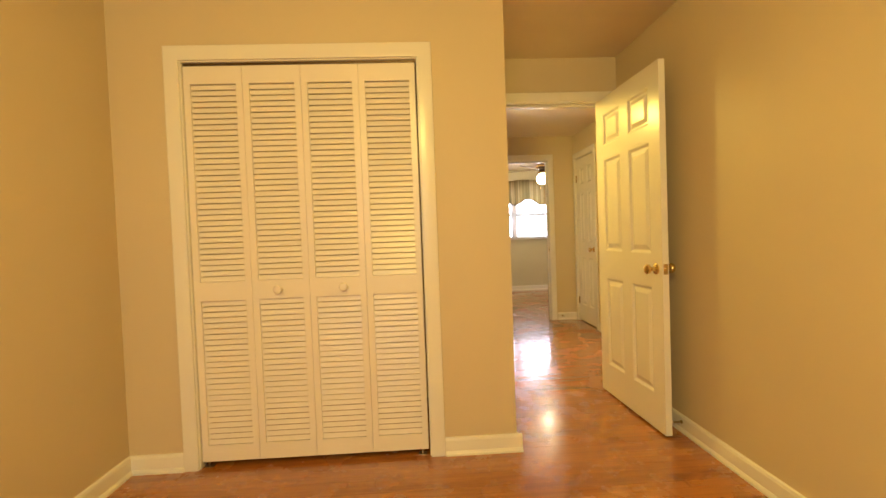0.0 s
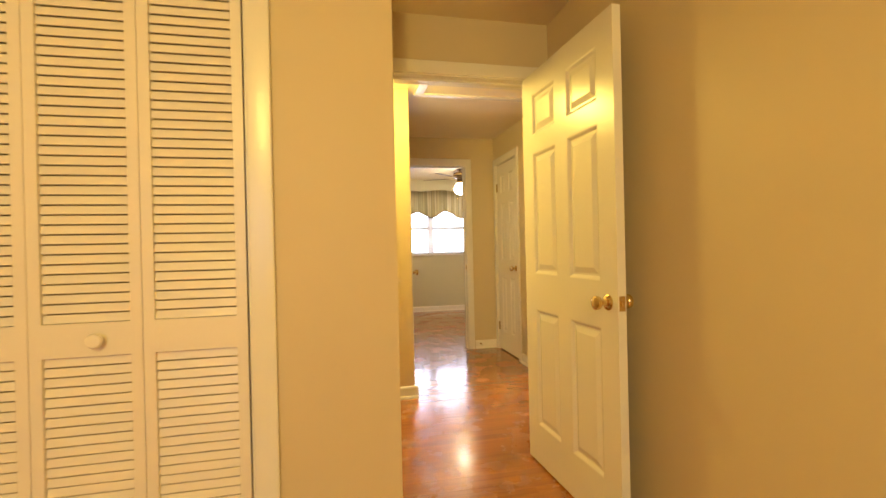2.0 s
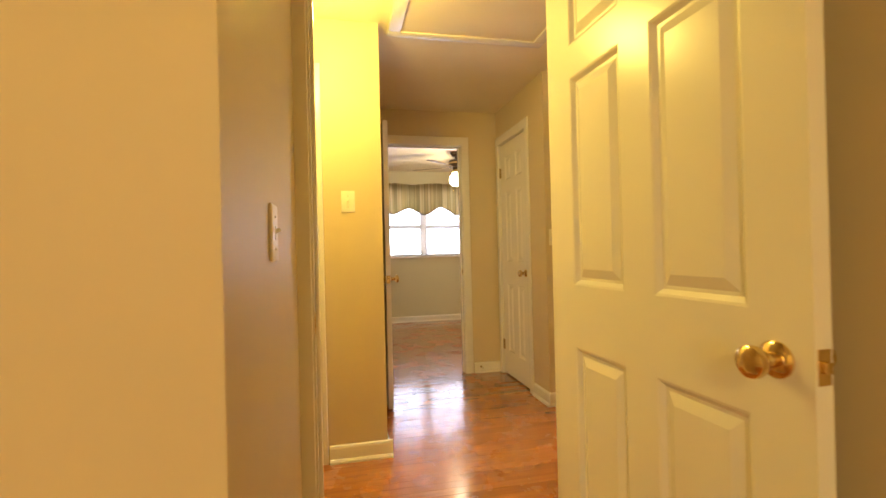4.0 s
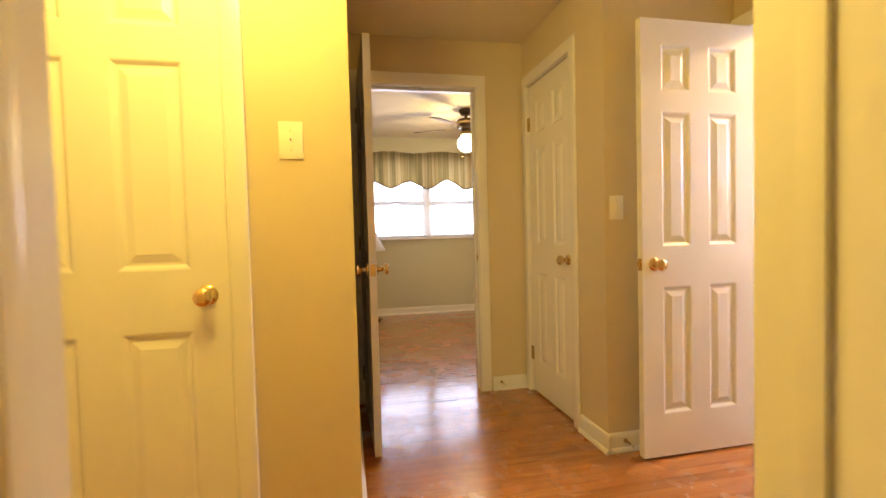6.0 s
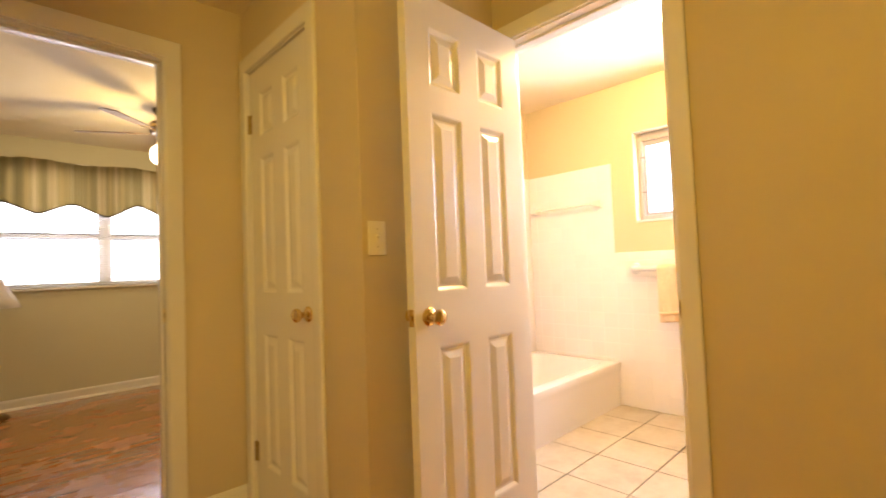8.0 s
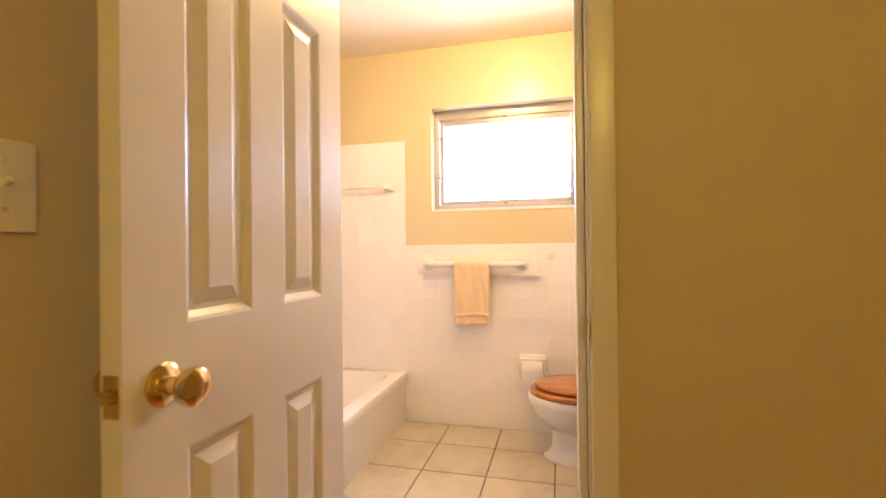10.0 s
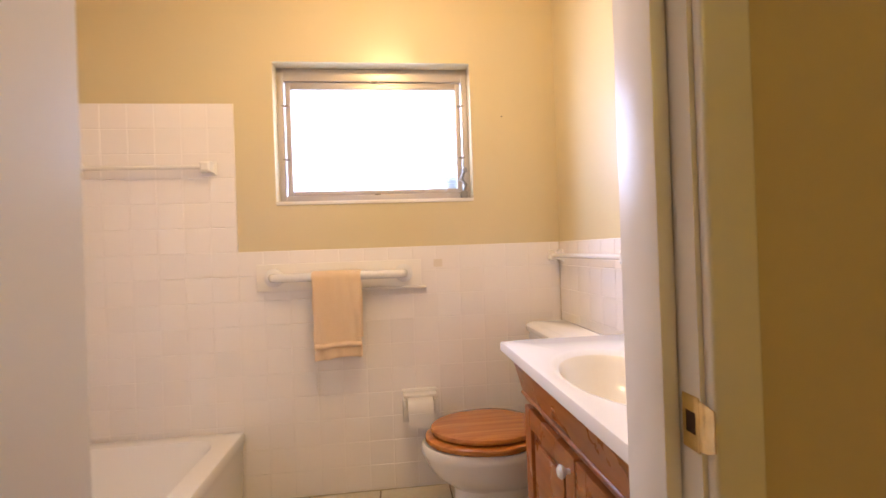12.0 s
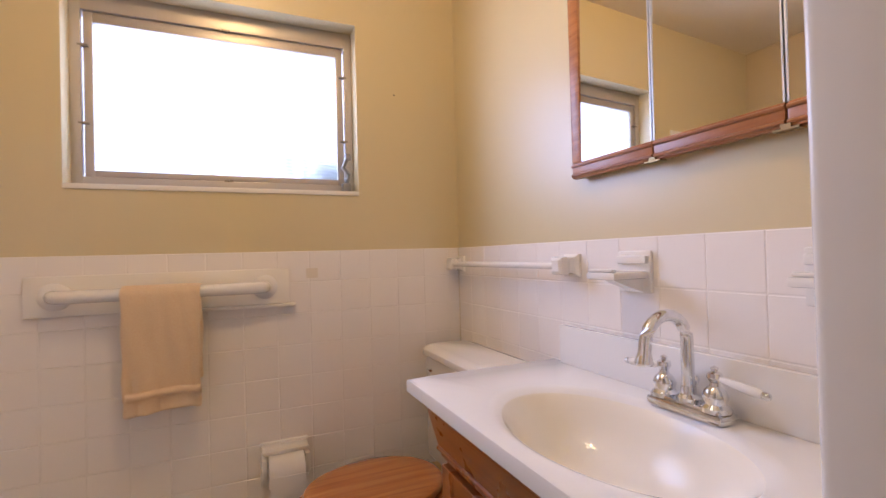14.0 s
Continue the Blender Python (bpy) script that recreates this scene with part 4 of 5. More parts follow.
def grab_bar():
    top = thing("grab_bar", Matrix(), "white grab bar on a white backing board", "grab bar")
    boxpart("backing_board", (4.566, 4.583, 4.305, 5.03, 0.958, 1.078), M_BOARD, top, 0.004)
    boxpart("bottom_ledge", (4.552, 4.583, 4.285, 4.72, 0.948, 0.9575), M_BOARD, top, 0.003)
    bm = bmesh.new()
    tube(bm, ((4.566, 4.955, 1.018), (4.54, 4.955, 1.018), (4.522, 4.945, 1.018), (4.514, 4.92, 1.018), (4.514, 4.42, 1.018), (4.522, 4.395, 1.018), (4.54, 4.385, 1.018), (4.566, 4.385, 1.018)), 0.019, 16)
    part("bar", bm, M_PORC, top, "white coated bar", True)
    for y in (4.955, 4.385):
        bm = bmesh.new()
        lathe(bm, ((0.041, 0), (0.041, 0.006), (0.032, 0.012), (0.020, 0.014)), pose(4.566, y, 1.018, 0, -90, 0), 24)
        part("flange", bm, M_PORC, top, "", True)


grab_bar()


def hand_towel():
    """A folded terry towel hung over the bar, with a woven band near its hem."""
    bm = bmesh.new()
    y0, y1, cx, r = 4.572, 4.782, 4.514, 0.022
    path = []
    for k in range(13):
        path.append((cx + r + 0.002, 0.74 + (1.018 - 0.74) * k / 12))
    for k in range(1, 9):
        a = math.pi * k / 9
        path.append((cx + r * math.cos(a), 1.018 + r * math.sin(a)))
    for k in range(25):
        path.append((cx - r - 0.004 - 0.004 * math.sin(k * 0.25), 1.018 - (1.018 - 0.665) * k / 24))
    rows = []
    n = 16
    for i in range(n + 1):
        f = i / n
        row = []
        for j, (x, z) in enumerate(path):
            g = max(0.0, (j - 20) / 25)
            ww = 0.013 * g * math.sin(f * 9.0 + 0.6 + 1.3 * g) + 0.005 * math.sin(f * 15 + j * 0.22)
            pinch = 0.008 * g * (0.5 - f) + 0.002 * math.sin(j * 0.7)
            row.append(bm.verts.new((x - abs(ww), y0 + (y1 - y0) * f + pinch, z + 0.006 * g * math.sin(f * 5))))
        rows.append(row)
    for a, b in zip(rows, rows[1:]):
        for k in range(len(path) - 1):
            bm.faces.new((a[k], b[k], b[k + 1], a[k + 1]))
    ob = part("hand_towel", bm, M_TOWEL, None, "", True)
    sol = ob.modifiers.new("thick", "SOLIDIFY")
    sol.thickness, sol.offset = 0.009, 0.0
    sub = ob.modifiers.new("soft", "SUBSURF")
    sub.levels = sub.render_levels = 1
    tagged(ob, "peach terry hand towel folded over the grab bar", "towel")
    bm = bmesh.new()
    rows = []
    for i in range(n + 1):
        f = i / n
        row = []
        for z in (0.735, 0.712):
            g = 0.8
            ww = 0.010 * g * math.sin(f * 9.0 + 0.6)
            row.append(bm.verts.new((cx - r - 0.0125 - abs(ww), y0 + 0.004 + (y1 - y0 - 0.008) * f, z + 0.005 * math.sin(f * 5))))
        rows.append(row)
    for a, b in zip(rows, rows[1:]):
        bm.faces.new((a[0], b[0], b[1], a[1]))
    band = part("woven_band", bm, plain("peach_woven", (0.88, 0.65, 0.42), 0.8), ob, "flat woven band", True)
    sol = band.modifiers.new("thick", "SOLIDIFY")
    sol.thickness = 0.002


hand_towel()


def paper_holder():
    top = thing("toilet_paper_holder", pose(4.583, 4.332, 0.412), "white ceramic toilet paper holder with a roll", "paper holder")
    bm = bmesh.new()
    box(bm, -0.014, 0, -0.078, 0.078, -0.075, 0.075, 0.005)
    part("back_plate", bm, M_CERAMIC, top, "", True)
    for y in (-0.068, 0.068):
        bm = bmesh.new()
        box(bm, -0.085, -0.010, y - 0.009, y + 0.009, -0.02, 0.045, 0.006)
        part("arm", bm, M_CERAMIC, top, "", True)
    boxpart("hood", (-0.075, -0.012, -0.074, 0.074, 0.052, 0.066), M_CERAMIC, top, 0.005)
    bm = bmesh.new()
    lathe(bm, ((0.019, -0.056), (0.050, -0.056), (0.052, -0.05), (0.052, 0.05), (0.050, 0.056), (0.019, 0.056)), pose(-0.075, 0, 0.0, 90), 32, False)
    roll = part("paper_roll", bm, M_PAPER, top, "white toilet paper roll", True)
    bm = bmesh.new()
    box(bm, -0.1285, -0.1270, -0.055, 0.055, -0.062, 0.0)
    part("loose_sheet", bm, M_PAPER, roll)


paper_holder()


def toilet(cx):
    top = thing("toilet", pose(cx, VY, BZ), "white porcelain toilet with a varnished oak seat", "toilet")

    def ell(bm, cy, ax, front, back, z, n=36):
        vs = []
        for k in range(n):
            a = 2 * math.pi * k / n
            s = math.sin(a)
            vs.append(bm.verts.new((ax * math.cos(a), cy + (front if s > 0 else back) * s, z)))
        return vs

    def skin(bm, loops, cap=True):
        for a, b in zip(loops, loops[1:]):
            for k in range(len(a)):
                bm.faces.new((a[k], a[(k + 1) % len(a)], b[(k + 1) % len(b)], b[k]))
        if cap:
            bm.faces.new(loops[0]), bm.faces.new(loops[-1])

    bm = bmesh.new()
    skin(bm, [ell(bm, 0.36, 0.122, 0.262, 0.30, 0.0), ell(bm, 0.36, 0.123, 0.263, 0.30, 0.014), ell(bm, 0.36, 0.112, 0.240, 0.28, 0.032), ell(bm, 0.36, 0.098, 0.224, 0.12, 0.06), ell(bm, 0.36, 0.090, 0.218, 0.08, 0.11),
              ell(bm, 0.365, 0.092, 0.213, 0.10, 0.165), ell(bm, 0.38, 0.110, 0.222, 0.16, 0.188), ell(bm, 0.39, 0.138, 0.243, 0.20, 0.212), ell(bm, 0.40, 0.160, 0.258, 0.20, 0.242), ell(bm, 0.41, 0.173, 0.268, 0.20, 0.280),
              ell(bm, 0.42, 0.180, 0.274, 0.20, 0.32), ell(bm, 0.42, 0.186, 0.281, 0.20, 0.335), ell(bm, 0.42, 0.186, 0.281, 0.20, 0.362), ell(bm, 0.42, 0.180, 0.275, 0.20, 0.372)])
    part("bowl", bm, M_PORC, top, "", True)
    bm = bmesh.new()
    skin(bm, [ell(bm, 0.43, 0.180, 0.246, 0.20, 0.373), ell(bm, 0.43, 0.189, 0.256, 0.20, 0.380), ell(bm, 0.43, 0.192, 0.259, 0.20, 0.390), ell(bm, 0.43, 0.189, 0.256, 0.20, 0.400), ell(bm, 0.43, 0.178, 0.245, 0.20, 0.406)])
    part("seat_ring", bm, M_SEATWOOD, top, "varnished oak seat ring", True)
    bm = bmesh.new()
    skin(bm, [ell(bm, 0.425, 0.160, 0.226, 0.185, 0.409), ell(bm, 0.425, 0.172, 0.238, 0.19, 0.416), ell(bm, 0.425, 0.175, 0.241, 0.19, 0.426), ell(bm, 0.425, 0.171, 0.237, 0.185, 0.436), ell(bm, 0.425, 0.156, 0.222, 0.175, 0.442), ell(bm, 0.425, 0.10, 0.16, 0.12, 0.445)])
    part("seat_lid", bm, M_SEATWOOD, top, "varnished oak lid, shut", True)
    for x in (-0.07, 0.07):
        bm = bmesh.new()
        box(bm, x - 0.02, x + 0.02, 0.205, 0.245, 0.372, 0.415, 0.006)
        part("seat_hinge", bm, M_BRASS, top, "brass seat hinge", True)
    for ob in top.children:
        for v in ob.data.vertices:
            v.co.z *= 0.88
    bm = bmesh.new()
    box(bm, -0.215, 0.215, 0.012, 0.195, 0.335, 0.705, 0.022)
    part("tank", bm, M_PORC, top, "", True)
    bm = bmesh.new()
    lid = []
    for grow, z in ((-0.012, 0.706), (0.0, 0.712), (0.003, 0.722), (0.001, 0.733), (-0.010, 0.742), (-0.035, 0.748)):
        lid.append([])
        for qx, qy, a0 in ((0.180, 0.160, 0), (-0.180, 0.160, 90), (-0.180, 0.040, 180), (0.180, 0.040, 270)):
            for k in range(6):
                a = radians(a0 + 18 * k)
                rr = (0.048 if a0 < 180 else 0.034) + grow
                lid[-1].append(bm.verts.new((qx + rr * math.cos(a), qy + rr * math.sin(a), z)))
    skin(bm, lid)
    part("tank_lid", bm, M_PORC, top, "", True)
    bm = bmesh.new()
    tube(bm, ((0.15, 0.195, 0.66), (0.15, 0.212, 0.66), (0.10, 0.216, 0.652)), 0.006, 8)
    part("flush_lever", bm, M_CHROME, top, "chrome flush lever", True)


toilet(4.275)


def vanity():
    top = thing("vanity_cabinet", Matrix(), "reddish oak vanity cabinet with white knobs", "vanity cabinet")
    x0, x1, yf = 3.075, 3.885, 4.02
    boxpart("body", (x0, x1, VY + 0.004, yf, 0.13, 0.665), M_VANWOOD, top, 0.002)
    boxpart("toe_kick", (x0 + 0.01, x1 - 0.01, VY + 0.004, yf - 0.06, BZ, 0.13), M_VANWOOD, top)
    # apron leaning outwards at the top
    bm = bmesh.new()
    prof = ((yf, 0.635), (yf + 0.012, 0.637), (yf + 0.016, 0.648), (yf + 0.045, 0.750), (yf + 0.048, 0.774), (yf, 0.774))
    ends = [[bm.verts.new((x, y, z)) for y, z in prof] for x in (x0, x1)]
    for k in range(len(prof)):
        n = (k + 1) % len(prof)
        bm.faces.new((ends[0][k], ends[0][n], ends[1][n], ends[1][k]))
    bm.faces.new(ends[0]), bm.faces.new(ends[1][::-1])
    part("apron", bm, M_VANWOOD, top)
    for yy, zz in ((yf + 0.0205, 0.660), (yf + 0.0465, 0.762)):
        bm = bmesh.new()
        tube(bm, ((x0 + 0.001, yy, zz), (x1 - 0.001, yy, zz)), 0.0055, 10)
        part("bead", bm, M_VANWOOD, top, "", True)
    half = (x1 - x0 - 0.03) / 2
    for i in range(2):
        a = x0 + 0.012 + i * (half + 0.006)
        door = part("door", bmesh.new(), M_VANWOOD, top)
        bm = bmesh.new()
        s = 0.058
        zb, zt = 0.15, 0.625
        box(bm, a, a + s, yf, yf + 0.019, zb, zt, 0.003)
        box(bm, a + half - s, a + half, yf, yf + 0.019, zb, zt, 0.003)
        box(bm, a + s, a + half - s, yf, yf + 0.0185, zb, zb + s, 0.002)
        box(bm, a + s, a + half - s, yf, yf + 0.0185, zt - s, zt, 0.002)
        box(bm, a + s, a + half - s, yf, yf + 0.008, zb + s, zt - s)
        box(bm, a + s + 0.02, a + half - s - 0.02, yf + 0.008, yf + 0.016, zb + s + 0.02, zt - s - 0.02, 0.006)
        door.data = mesh_of("door", bm, M_VANWOOD)
        kx = a + 0.03
        bm = bmesh.new()
        lathe(bm, ((0.007, 0), (0.006, 0.008), (0.015, 0.016), (0.017, 0.022), (0.012, 0.028), (0, 0.03)), pose(kx, yf + 0.019, 0.585, -90), 18)
        part("knob", bm, M_PORC, door, "small white ceramic knob", True)


vanity()


def vanity_top():
    top = thing("bathroom_countertop", Matrix(), "glossy white cultured marble countertop with oval basin tinted by warm light", "countertop")
    x0, x1, y0, y1, zt = 3.055, 3.966, VY + 0.002, 4.088, 0.808
    cx, cy, ax, ay = 3.50, 3.885, 0.243, 0.152
    n = 64
    bm = bmesh.new()

    def oval(f, z):
        return [bm.verts.new((cx + ax * f * math.cos(2 * math.pi * k / n), cy + ay * f * math.sin(2 * math.pi * k / n), z)) for k in range(n)]

    corners = [math.atan2(py - cy, px - cx) % (2 * math.pi) for px, py in ((x0, y0), (x1, y0), (x0, y1), (x1, y1))]
    at_corner = {round(c / (2 * math.pi) * n) % n: c for c in corners}

    def corner_turn(k):
        return at_corner.get(k, 2 * math.pi * k / n)

    def edge_pt(k, inset, z):
        a = corner_turn(k)
        c, s = math.cos(a), math.sin(a)
        X0, X1, Y0, Y1 = x0 + inset, x1 - inset, y0, y1 - inset
        t = min([(X1 - cx) / c if c > 1e-9 else 9, (X0 - cx) / c if c < -1e-9 else 9, (Y1 - cy) / s if s > 1e-9 else 9, (Y0 - cy) / s if s < -1e-9 else 9])
        return bm.verts.new((cx + c * t, cy + s * t, z))

    loops = [[edge_pt(k, 0, 0.777) for k in range(n)], [edge_pt(k, 0, zt - 0.010) for k in range(n)], [edge_pt(k, 0.002, zt - 0.003) for k in range(n)], [edge_pt(k, 0.009, zt) for k in range(n)], oval(1.16, zt), oval(1.11, zt - 0.0012), oval(1.06, zt - 0.004), oval(1.0, zt - 0.011)]
    for a, b in zip(loops, loops[1:]):
        for k in range(n):
            bm.faces.new((a[k], a[(k + 1) % n], b[(k + 1) % n], b[k]))
    part("slab", bm, M_MARBLE, top, "", True)
    bm = bmesh.new()
    loops = [oval(1.0, zt - 0.011), oval(0.96, zt - 0.020), oval(0.91, zt - 0.036), oval(0.84, zt - 0.060), oval(0.70, zt - 0.094), oval(0.48, zt - 0.120), oval(0.22, zt - 0.130), oval(0.09, zt - 0.132)]
    for a, b in zip(loops, loops[1:]):
        for k in range(n):
            bm.faces.new((a[k], a[(k + 1) % n], b[(k + 1) % n], b[k]))
    basin = part("basin", bm, M_BASIN_WARMLIT, top, "oval basin, its cream tint from warm light", True)
    bm = bmesh.new()
    lathe(bm, ((0.026, 0), (0.026, 0.003), (0.018, 0.004), (0.016, 0.002), (0, 0.002)), pose(cx, cy, zt - 0.133), 20)
    part("drain", bm, M_CHROME, basin, "chrome drain", True)
    boxpart("backsplash", (x0, x1 - 0.055, y0, y0 + 0.02, zt, zt + 0.102), M_MARBLE, top, 0.004)


vanity_top()


def faucet():
    z = 0.808
    top = thing("faucet", pose(3.482, 3.708, z), "chrome gooseneck faucet with white porcelain levers", "faucet")
    bm = bmesh.new()
    box(bm, -0.078, 0.078, -0.024, 0.024, 0, 0.018, 0.008)
    box(bm, -0.072, 0.072, -0.02, 0.02, 0.016, 0.024, 0.004)
    part("base_plate", bm, M_CHROME, top, "", True)
    bm = bmesh.new()
    lathe(bm, ((0.021, 0.022), (0.021, 0.03), (0.014, 0.036), (0.0125, 0.05)), None, 20)
    pts = [(0, 0, 0.045), (0, 0, 0.10), (0, 0, 0.13)]
    for k in range(1, 13):
        a = math.pi * k / 12 * 0.97
        pts.append((0, 0.052 - 0.052 * math.cos(a), 0.13 + 0.052 * math.sin(a)))
    pts += [(0, 0.1055, 0.121), (0, 0.107, 0.112), (0, 0.108, 0.103), (0, 0.108, 0.100)]
    rad = [0.0112] * (len(pts) - 5) + [0.0112, 0.0112, 0.0135, 0.0165, 0.015]
    tube(bm, pts, 0.0115, 16, rad)
    part("spout", bm, M_CHROME, top, "chrome gooseneck spout", True)
    for s, out in ((-1, (-0.088, 0.010)), (1, (0.080, 0.008))):
        bm = bmesh.new()
        lathe(bm, ((0.024, 0.018), (0.024, 0.026), (0.018, 0.032), (0.021, 0.045), (0.017, 0.055), (0.009, 0.062), (0.008, 0.068), (0.013, 0.076), (0.012, 0.084), (0.005, 0.088), (0.007, 0.093), (0, 0.097)), pose(s * 0.052, 0, 0), 20)
        hub = part("handle_hub", bm, M_CHROME, top, "", True)
        bm = bmesh.new()
        p0 = Vector((s * 0.052, 0, 0.076))
        d = Vector((out[0], out[1], -0.006))
        tube(bm, [p0 + d * f for f in (0.12, 0.25, 0.5, 0.8, 0.95, 1.0)], 0.006, 12, [0.0045, 0.006, 0.0075, 0.0085, 0.007, 0.003])
        part("lever", bm, M_PORC, hub, "white porcelain lever", True)
        bm = bmesh.new()
        tube(bm, [p0 + d * f for f in (0.97, 0.99, 1.05, 1.10, 1.12)], 0.006, 12, [0.004, 0.0065, 0.0070, 0.0055, 0.002])
        part("lever_tip", bm, M_CHROME, hub, "chrome lever tip", True)
    bm = bmesh.new()
    tube(bm, ((0, -0.016, 0.02), (0, -0.018, 0.055)), 0.003, 8)
    lathe(bm, ((0.004, 0), (0.008, 0.008), (0.006, 0.016), (0, 0.018)), pose(0, -0.018, 0.05), 12)
    part("pop_up_rod", bm, M_CHROME, top, "", True)


faucet()


M_STRIP = plain("satin_edge_metal", (0.82, 0.84, 0.88), 0.34, 0.85)


def medicine_cabinet():
    top = thing("medicine_cabinet", Matrix(), "three-door mirrored medicine cabinet with oak frame", "medicine cabinet")
    xs, z0, z1, yw, yf = (3.834, 3.579, 3.324, 3.069), 1.293, 1.95, 3.635, 3.668
    boxpart("box", (xs[3] + 0.006, xs[0] - 0.006, yw, yf - 0.019, z0 + 0.006, z1 - 0.006), M_CABWOOD, top)
    for i in range(3):
        b, a = xs[i] - 0.0008, xs[i + 1] + 0.0008
        m0 = a + (0.036 if i == 2 else 0.004)
        m1 = b - (0.036 if i == 0 else 0.004)
        bm = bmesh.new()
        box(bm, m0, m1, yf - 0.018, yf - 0.0085, z0 + 0.040, z1 - 0.040)
        # the panes sit slightly askew in their frames
        mid = Matrix.Translation(((m0 + m1) / 2, yf - 0.0085, (z0 + z1) / 2))
        bmesh.ops.transform(bm, verts=bm.verts, matrix=mid @ pose(0, 0, 0, 0.7, 0, 1.9) @ mid.inverted())
        glass = part("mirror_door", bm, M_MIRROR, top, "mirrored cabinet door")
        for za, zb in ((z0, z0 + 0.042), (z1 - 0.042, z1)):
            boxpart("rail", (a, b, yf - 0.018, yf, za, zb), M_CABWOOD, glass, 0.006)
            bm = bmesh.new()
            for zz in (za + 0.009, zb - 0.009):
                tube(bm, ((a + 0.001, yf - 0.001, zz), (b - 0.001, yf - 0.001, zz)), 0.0042, 10)
            part("bead", bm, M_CABWOOD, glass, "", True)
        if i == 0:
            boxpart("stile", (m1, b, yf - 0.018, yf + 0.0006, z0 + 0.040, z1 - 0.040), M_CABWOOD, glass, 0.006)
        if i == 2:
            boxpart("stile", (a, m0, yf - 0.018, yf + 0.0006, z0 + 0.040, z1 - 0.040), M_CABWOOD, glass, 0.006)
        for x0, x1 in ((m0 - 0.0032, m0), (m1, m1 + 0.0032)):
            if (i == 0 and x0 >= m1) or (i == 2 and x0 < m0):
                continue
            boxpart("edge_strip", (x0, x1, yf - 0.018, yf - 0.001, z0 + 0.042, z1 - 0.042), M_STRIP, glass, 0, "thin bright metal edge strip")
    for x in xs[1:3]:
        bm = bmesh.new()
        box(bm, x - 0.02, x + 0.02, yf - 0.016, yf + 0.004, z0 - 0.004, z0 - 0.0005)
        box(bm, x - 0.008, x + 0.008, yf + 0.0005, yf + 0.0035, z0 - 0.004, z0 + 0.006)
        part("door_clip", bm, M_DULL, top, "small brass clip")


medicine_cabinet()
dome = thing("ceiling_light", pose(3.66, 4.43, H), "lit opal glass flush ceiling light", "ceiling light")
bm = bmesh.new()
lathe(bm, ((0.14, 0), (0.14, -0.018), (0.125, -0.022)), None, 32)
part("pan", bm, M_TRIM, dome, "white metal pan", True)
bm = bmesh.new()
lathe(bm, ((0.125, -0.02), (0.118, -0.05), (0.09, -0.08), (0.045, -0.098), (0.0, -0.102)), None, 32, False)
glass_dome = part("glass_dome", bm, M_GLOBE, dome, "lit opal glass dome", True)
glass_dome.visible_shadow = False
boxpart("soap_recess", (4.5805, 4.5822, 4.205, 4.245, 1.04, 1.075), plain("old_ceramic", (0.72, 0.65, 0.54), 0.4))
tagged(bpy.data.objects["soap_recess"], "small yellowed patch on the wall tiles", "patch")

def shrub():
    """Leaves of a bush outside the bathroom window."""
    bm = bmesh.new()
    g = random.Random(8)
    for k in range(230):
        p = Vector((4.96 + g.uniform(-0.04, 0.04), 3.86 + abs(g.gauss(0, 0.23)), 1.30 + abs(g.gauss(0, 0.20))))
        m = Matrix.Translation(p) @ Euler((g.uniform(0, 6), g.uniform(0, 6), g.uniform(0, 6))).to_matrix().to_4x4()
        l, w = g.uniform(0.03, 0.06), g.uniform(0.010, 0.018)
        v = [bm.verts.new(m @ Vector(q)) for q in ((-l, 0, 0), (-l * 0.3, w, 0.003), (l * 0.5, w * 0.8, 0.002), (l, 0, -0.004), (l * 0.5, -w * 0.8, 0.002), (-l * 0.3, -w, 0.003))]
        bm.faces.new((v[0], v[1], v[2], v[3])), bm.faces.new((v[0], v[3], v[4], v[5]))
    top = thing("shrub", pose(4.93, 4.05, -0.3), "green leafy shrub outside the bathroom window", "shrub")
    crown = part("crown", bm, plain("leaf_green", (0.07, 0.11, 0.05), 0.5), None)
    crown.parent, crown.matrix_parent_inverse = top, top.matrix_world.inverted()
    bm = bmesh.new()
    tube(bm, ((0, 0, 0), (0.01, 0.02, 0.9), (0, 0.05, 1.6), (0.0, 0.08, 1.85)), 0.02, 8, [0.03, 0.02, 0.012, 0.005])
    part("stem", bm, plain("bark_brown", (0.12, 0.08, 0.05), 0.9), top)


shrub()

# small nail left in the wall beside the window
bm = bmesh.new()
lathe(bm, ((0.0015, 0), (0.0015, 0.006), (0.004, 0.007), (0, 0.0085)), pose(4.59, 3.90, 1.735, 0, -90, 0), 10)
tagged(part("wall_nail", bm, M_SCREW), "small dark nail stuck in the bathroom wall", "nail")
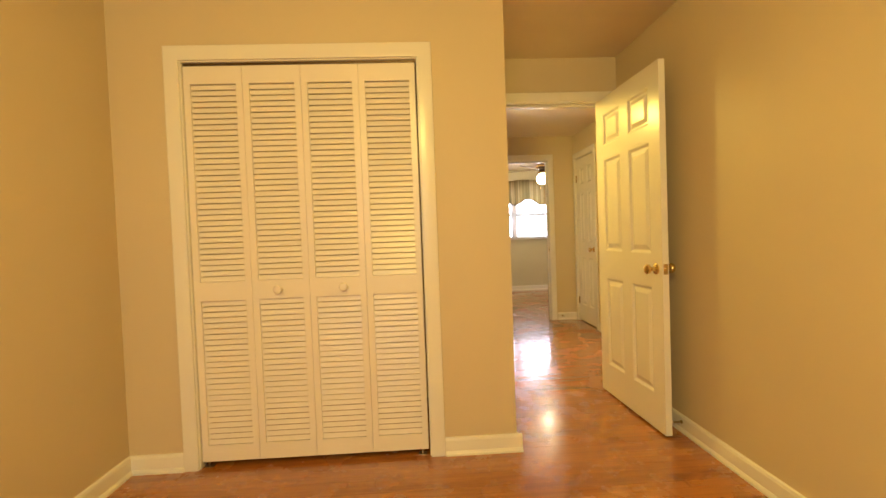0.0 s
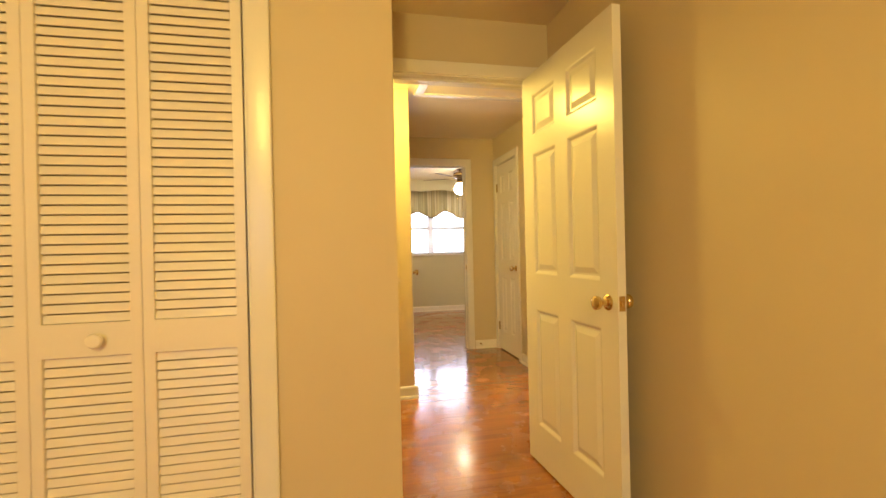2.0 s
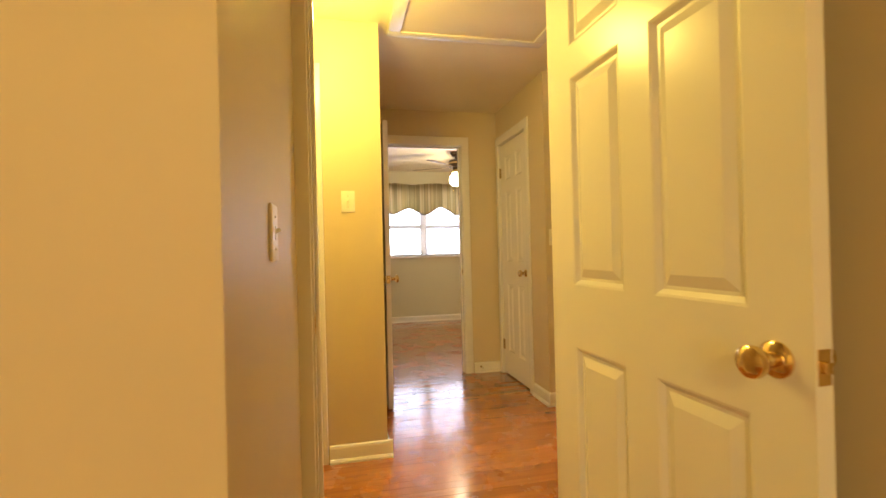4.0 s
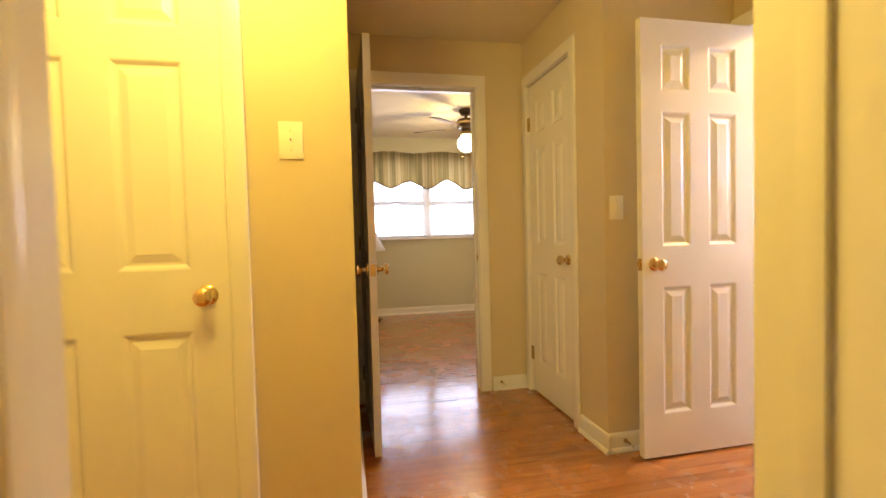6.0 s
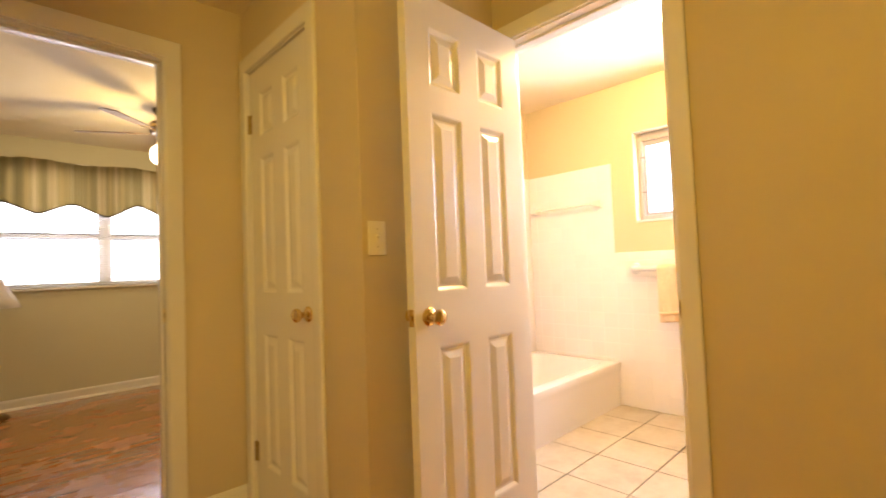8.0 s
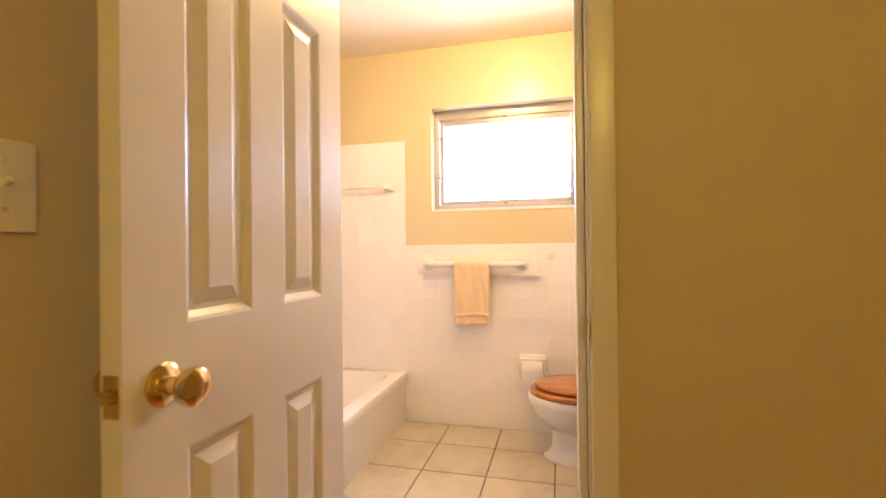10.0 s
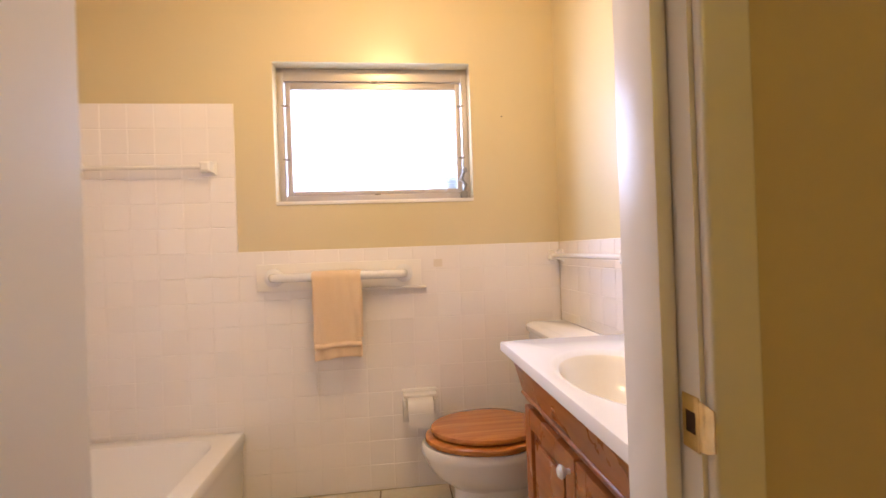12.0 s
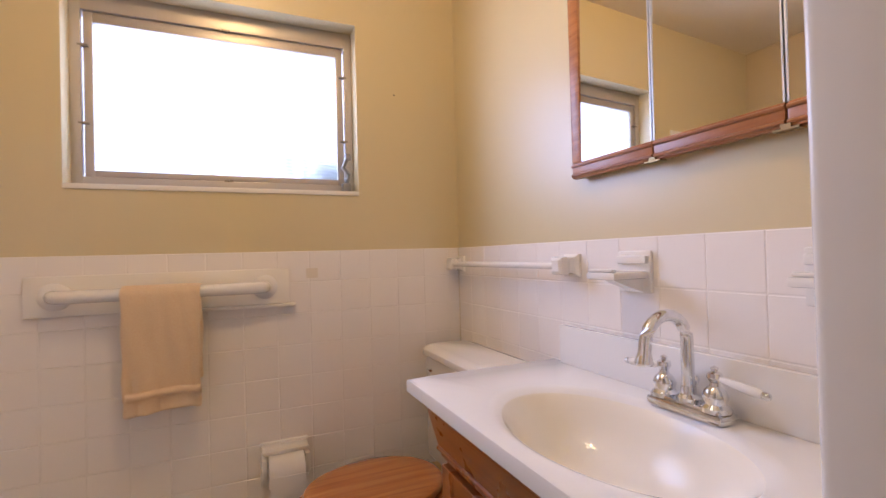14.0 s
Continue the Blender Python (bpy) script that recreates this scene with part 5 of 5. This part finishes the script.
# pivot brackets under the closet leaves
for px in (-0.93, 0.165):
    bm = bmesh.new()
    box(bm, px - 0.022, px + 0.022, 2.382, 2.412, 0.0, 0.004)
    box(bm, px - 0.004, px + 0.004, 2.393, 2.401, 0.004, 0.029)
    tagged(part("pivot_bracket", bm, M_DULL), "dull metal pivot bracket under the closet door", "bracket", "closet pivots")

# ---------- oak strip floor ----------
BW = 0.0572
bm = bmesh.new()
box(bm, -0.5, 0.5, -0.5, 0.5, -0.5, 0.5)
BOARD_ME = mesh_of("floor_board", bm, M_OAK_O)
rng = random.Random(11)
count = 0
rest_v, rest_f = [], []
y = -1.9
while y < 9.0:
    if y < 3.25:
        x0, x1 = -1.31, 1.625
    elif y < 5.84:
        x0, x1 = -0.5, 2.97
    else:
        x0, x1 = 0.55, 3.95
    y2 = min(y + BW, 9.0)
    x = x0
    first = True
    while x < x1 - 1e-6:
        ln = rng.uniform(0.3, 1.6) if first else rng.uniform(0.8, 2.3)
        first = False
        e = min(x + ln, x1)
        if x1 - e < 0.2:
            e = x1
        drop = rng.uniform(0, 0.0005)
        near = 1.75 < y < 5.3 and x < 2.3 and e > -0.9 and count < 298
        if near:
            count += 1
            piece("floor_board", BOARD_ME, floor_ob, pose((x + e) / 2, (y + y2) / 2, -0.006 - drop, rng.uniform(-0.12, 0.12)) @ Matrix.Diagonal((e - x - 0.0009, y2 - y - 0.0009, 0.012, 1)))
        else:
            k = len(rest_v)
            for px in (x + 0.00045, e - 0.00045):
                for py in (y + 0.00045, y2 - 0.00045):
                    for pz in (-0.012 - drop, -drop):
                        rest_v.append((px, py, pz))
            rest_f += [tuple(k + i for i in q) for q in ((0, 1, 3, 2), (4, 6, 7, 5), (0, 4, 5, 1), (2, 3, 7, 6), (0, 2, 6, 4), (1, 5, 7, 3))]
        x = e
    y = y2
me = bpy.data.meshes.new("floor_boards")
me.from_pydata(rest_v, [], rest_f)
me.materials.append(M_OAK_I)
far_boards = new("floor_boards", me)
far_boards.parent = floor_ob
tagged(far_boards, "narrow glossy oak floor strips", "", "", "stuff")
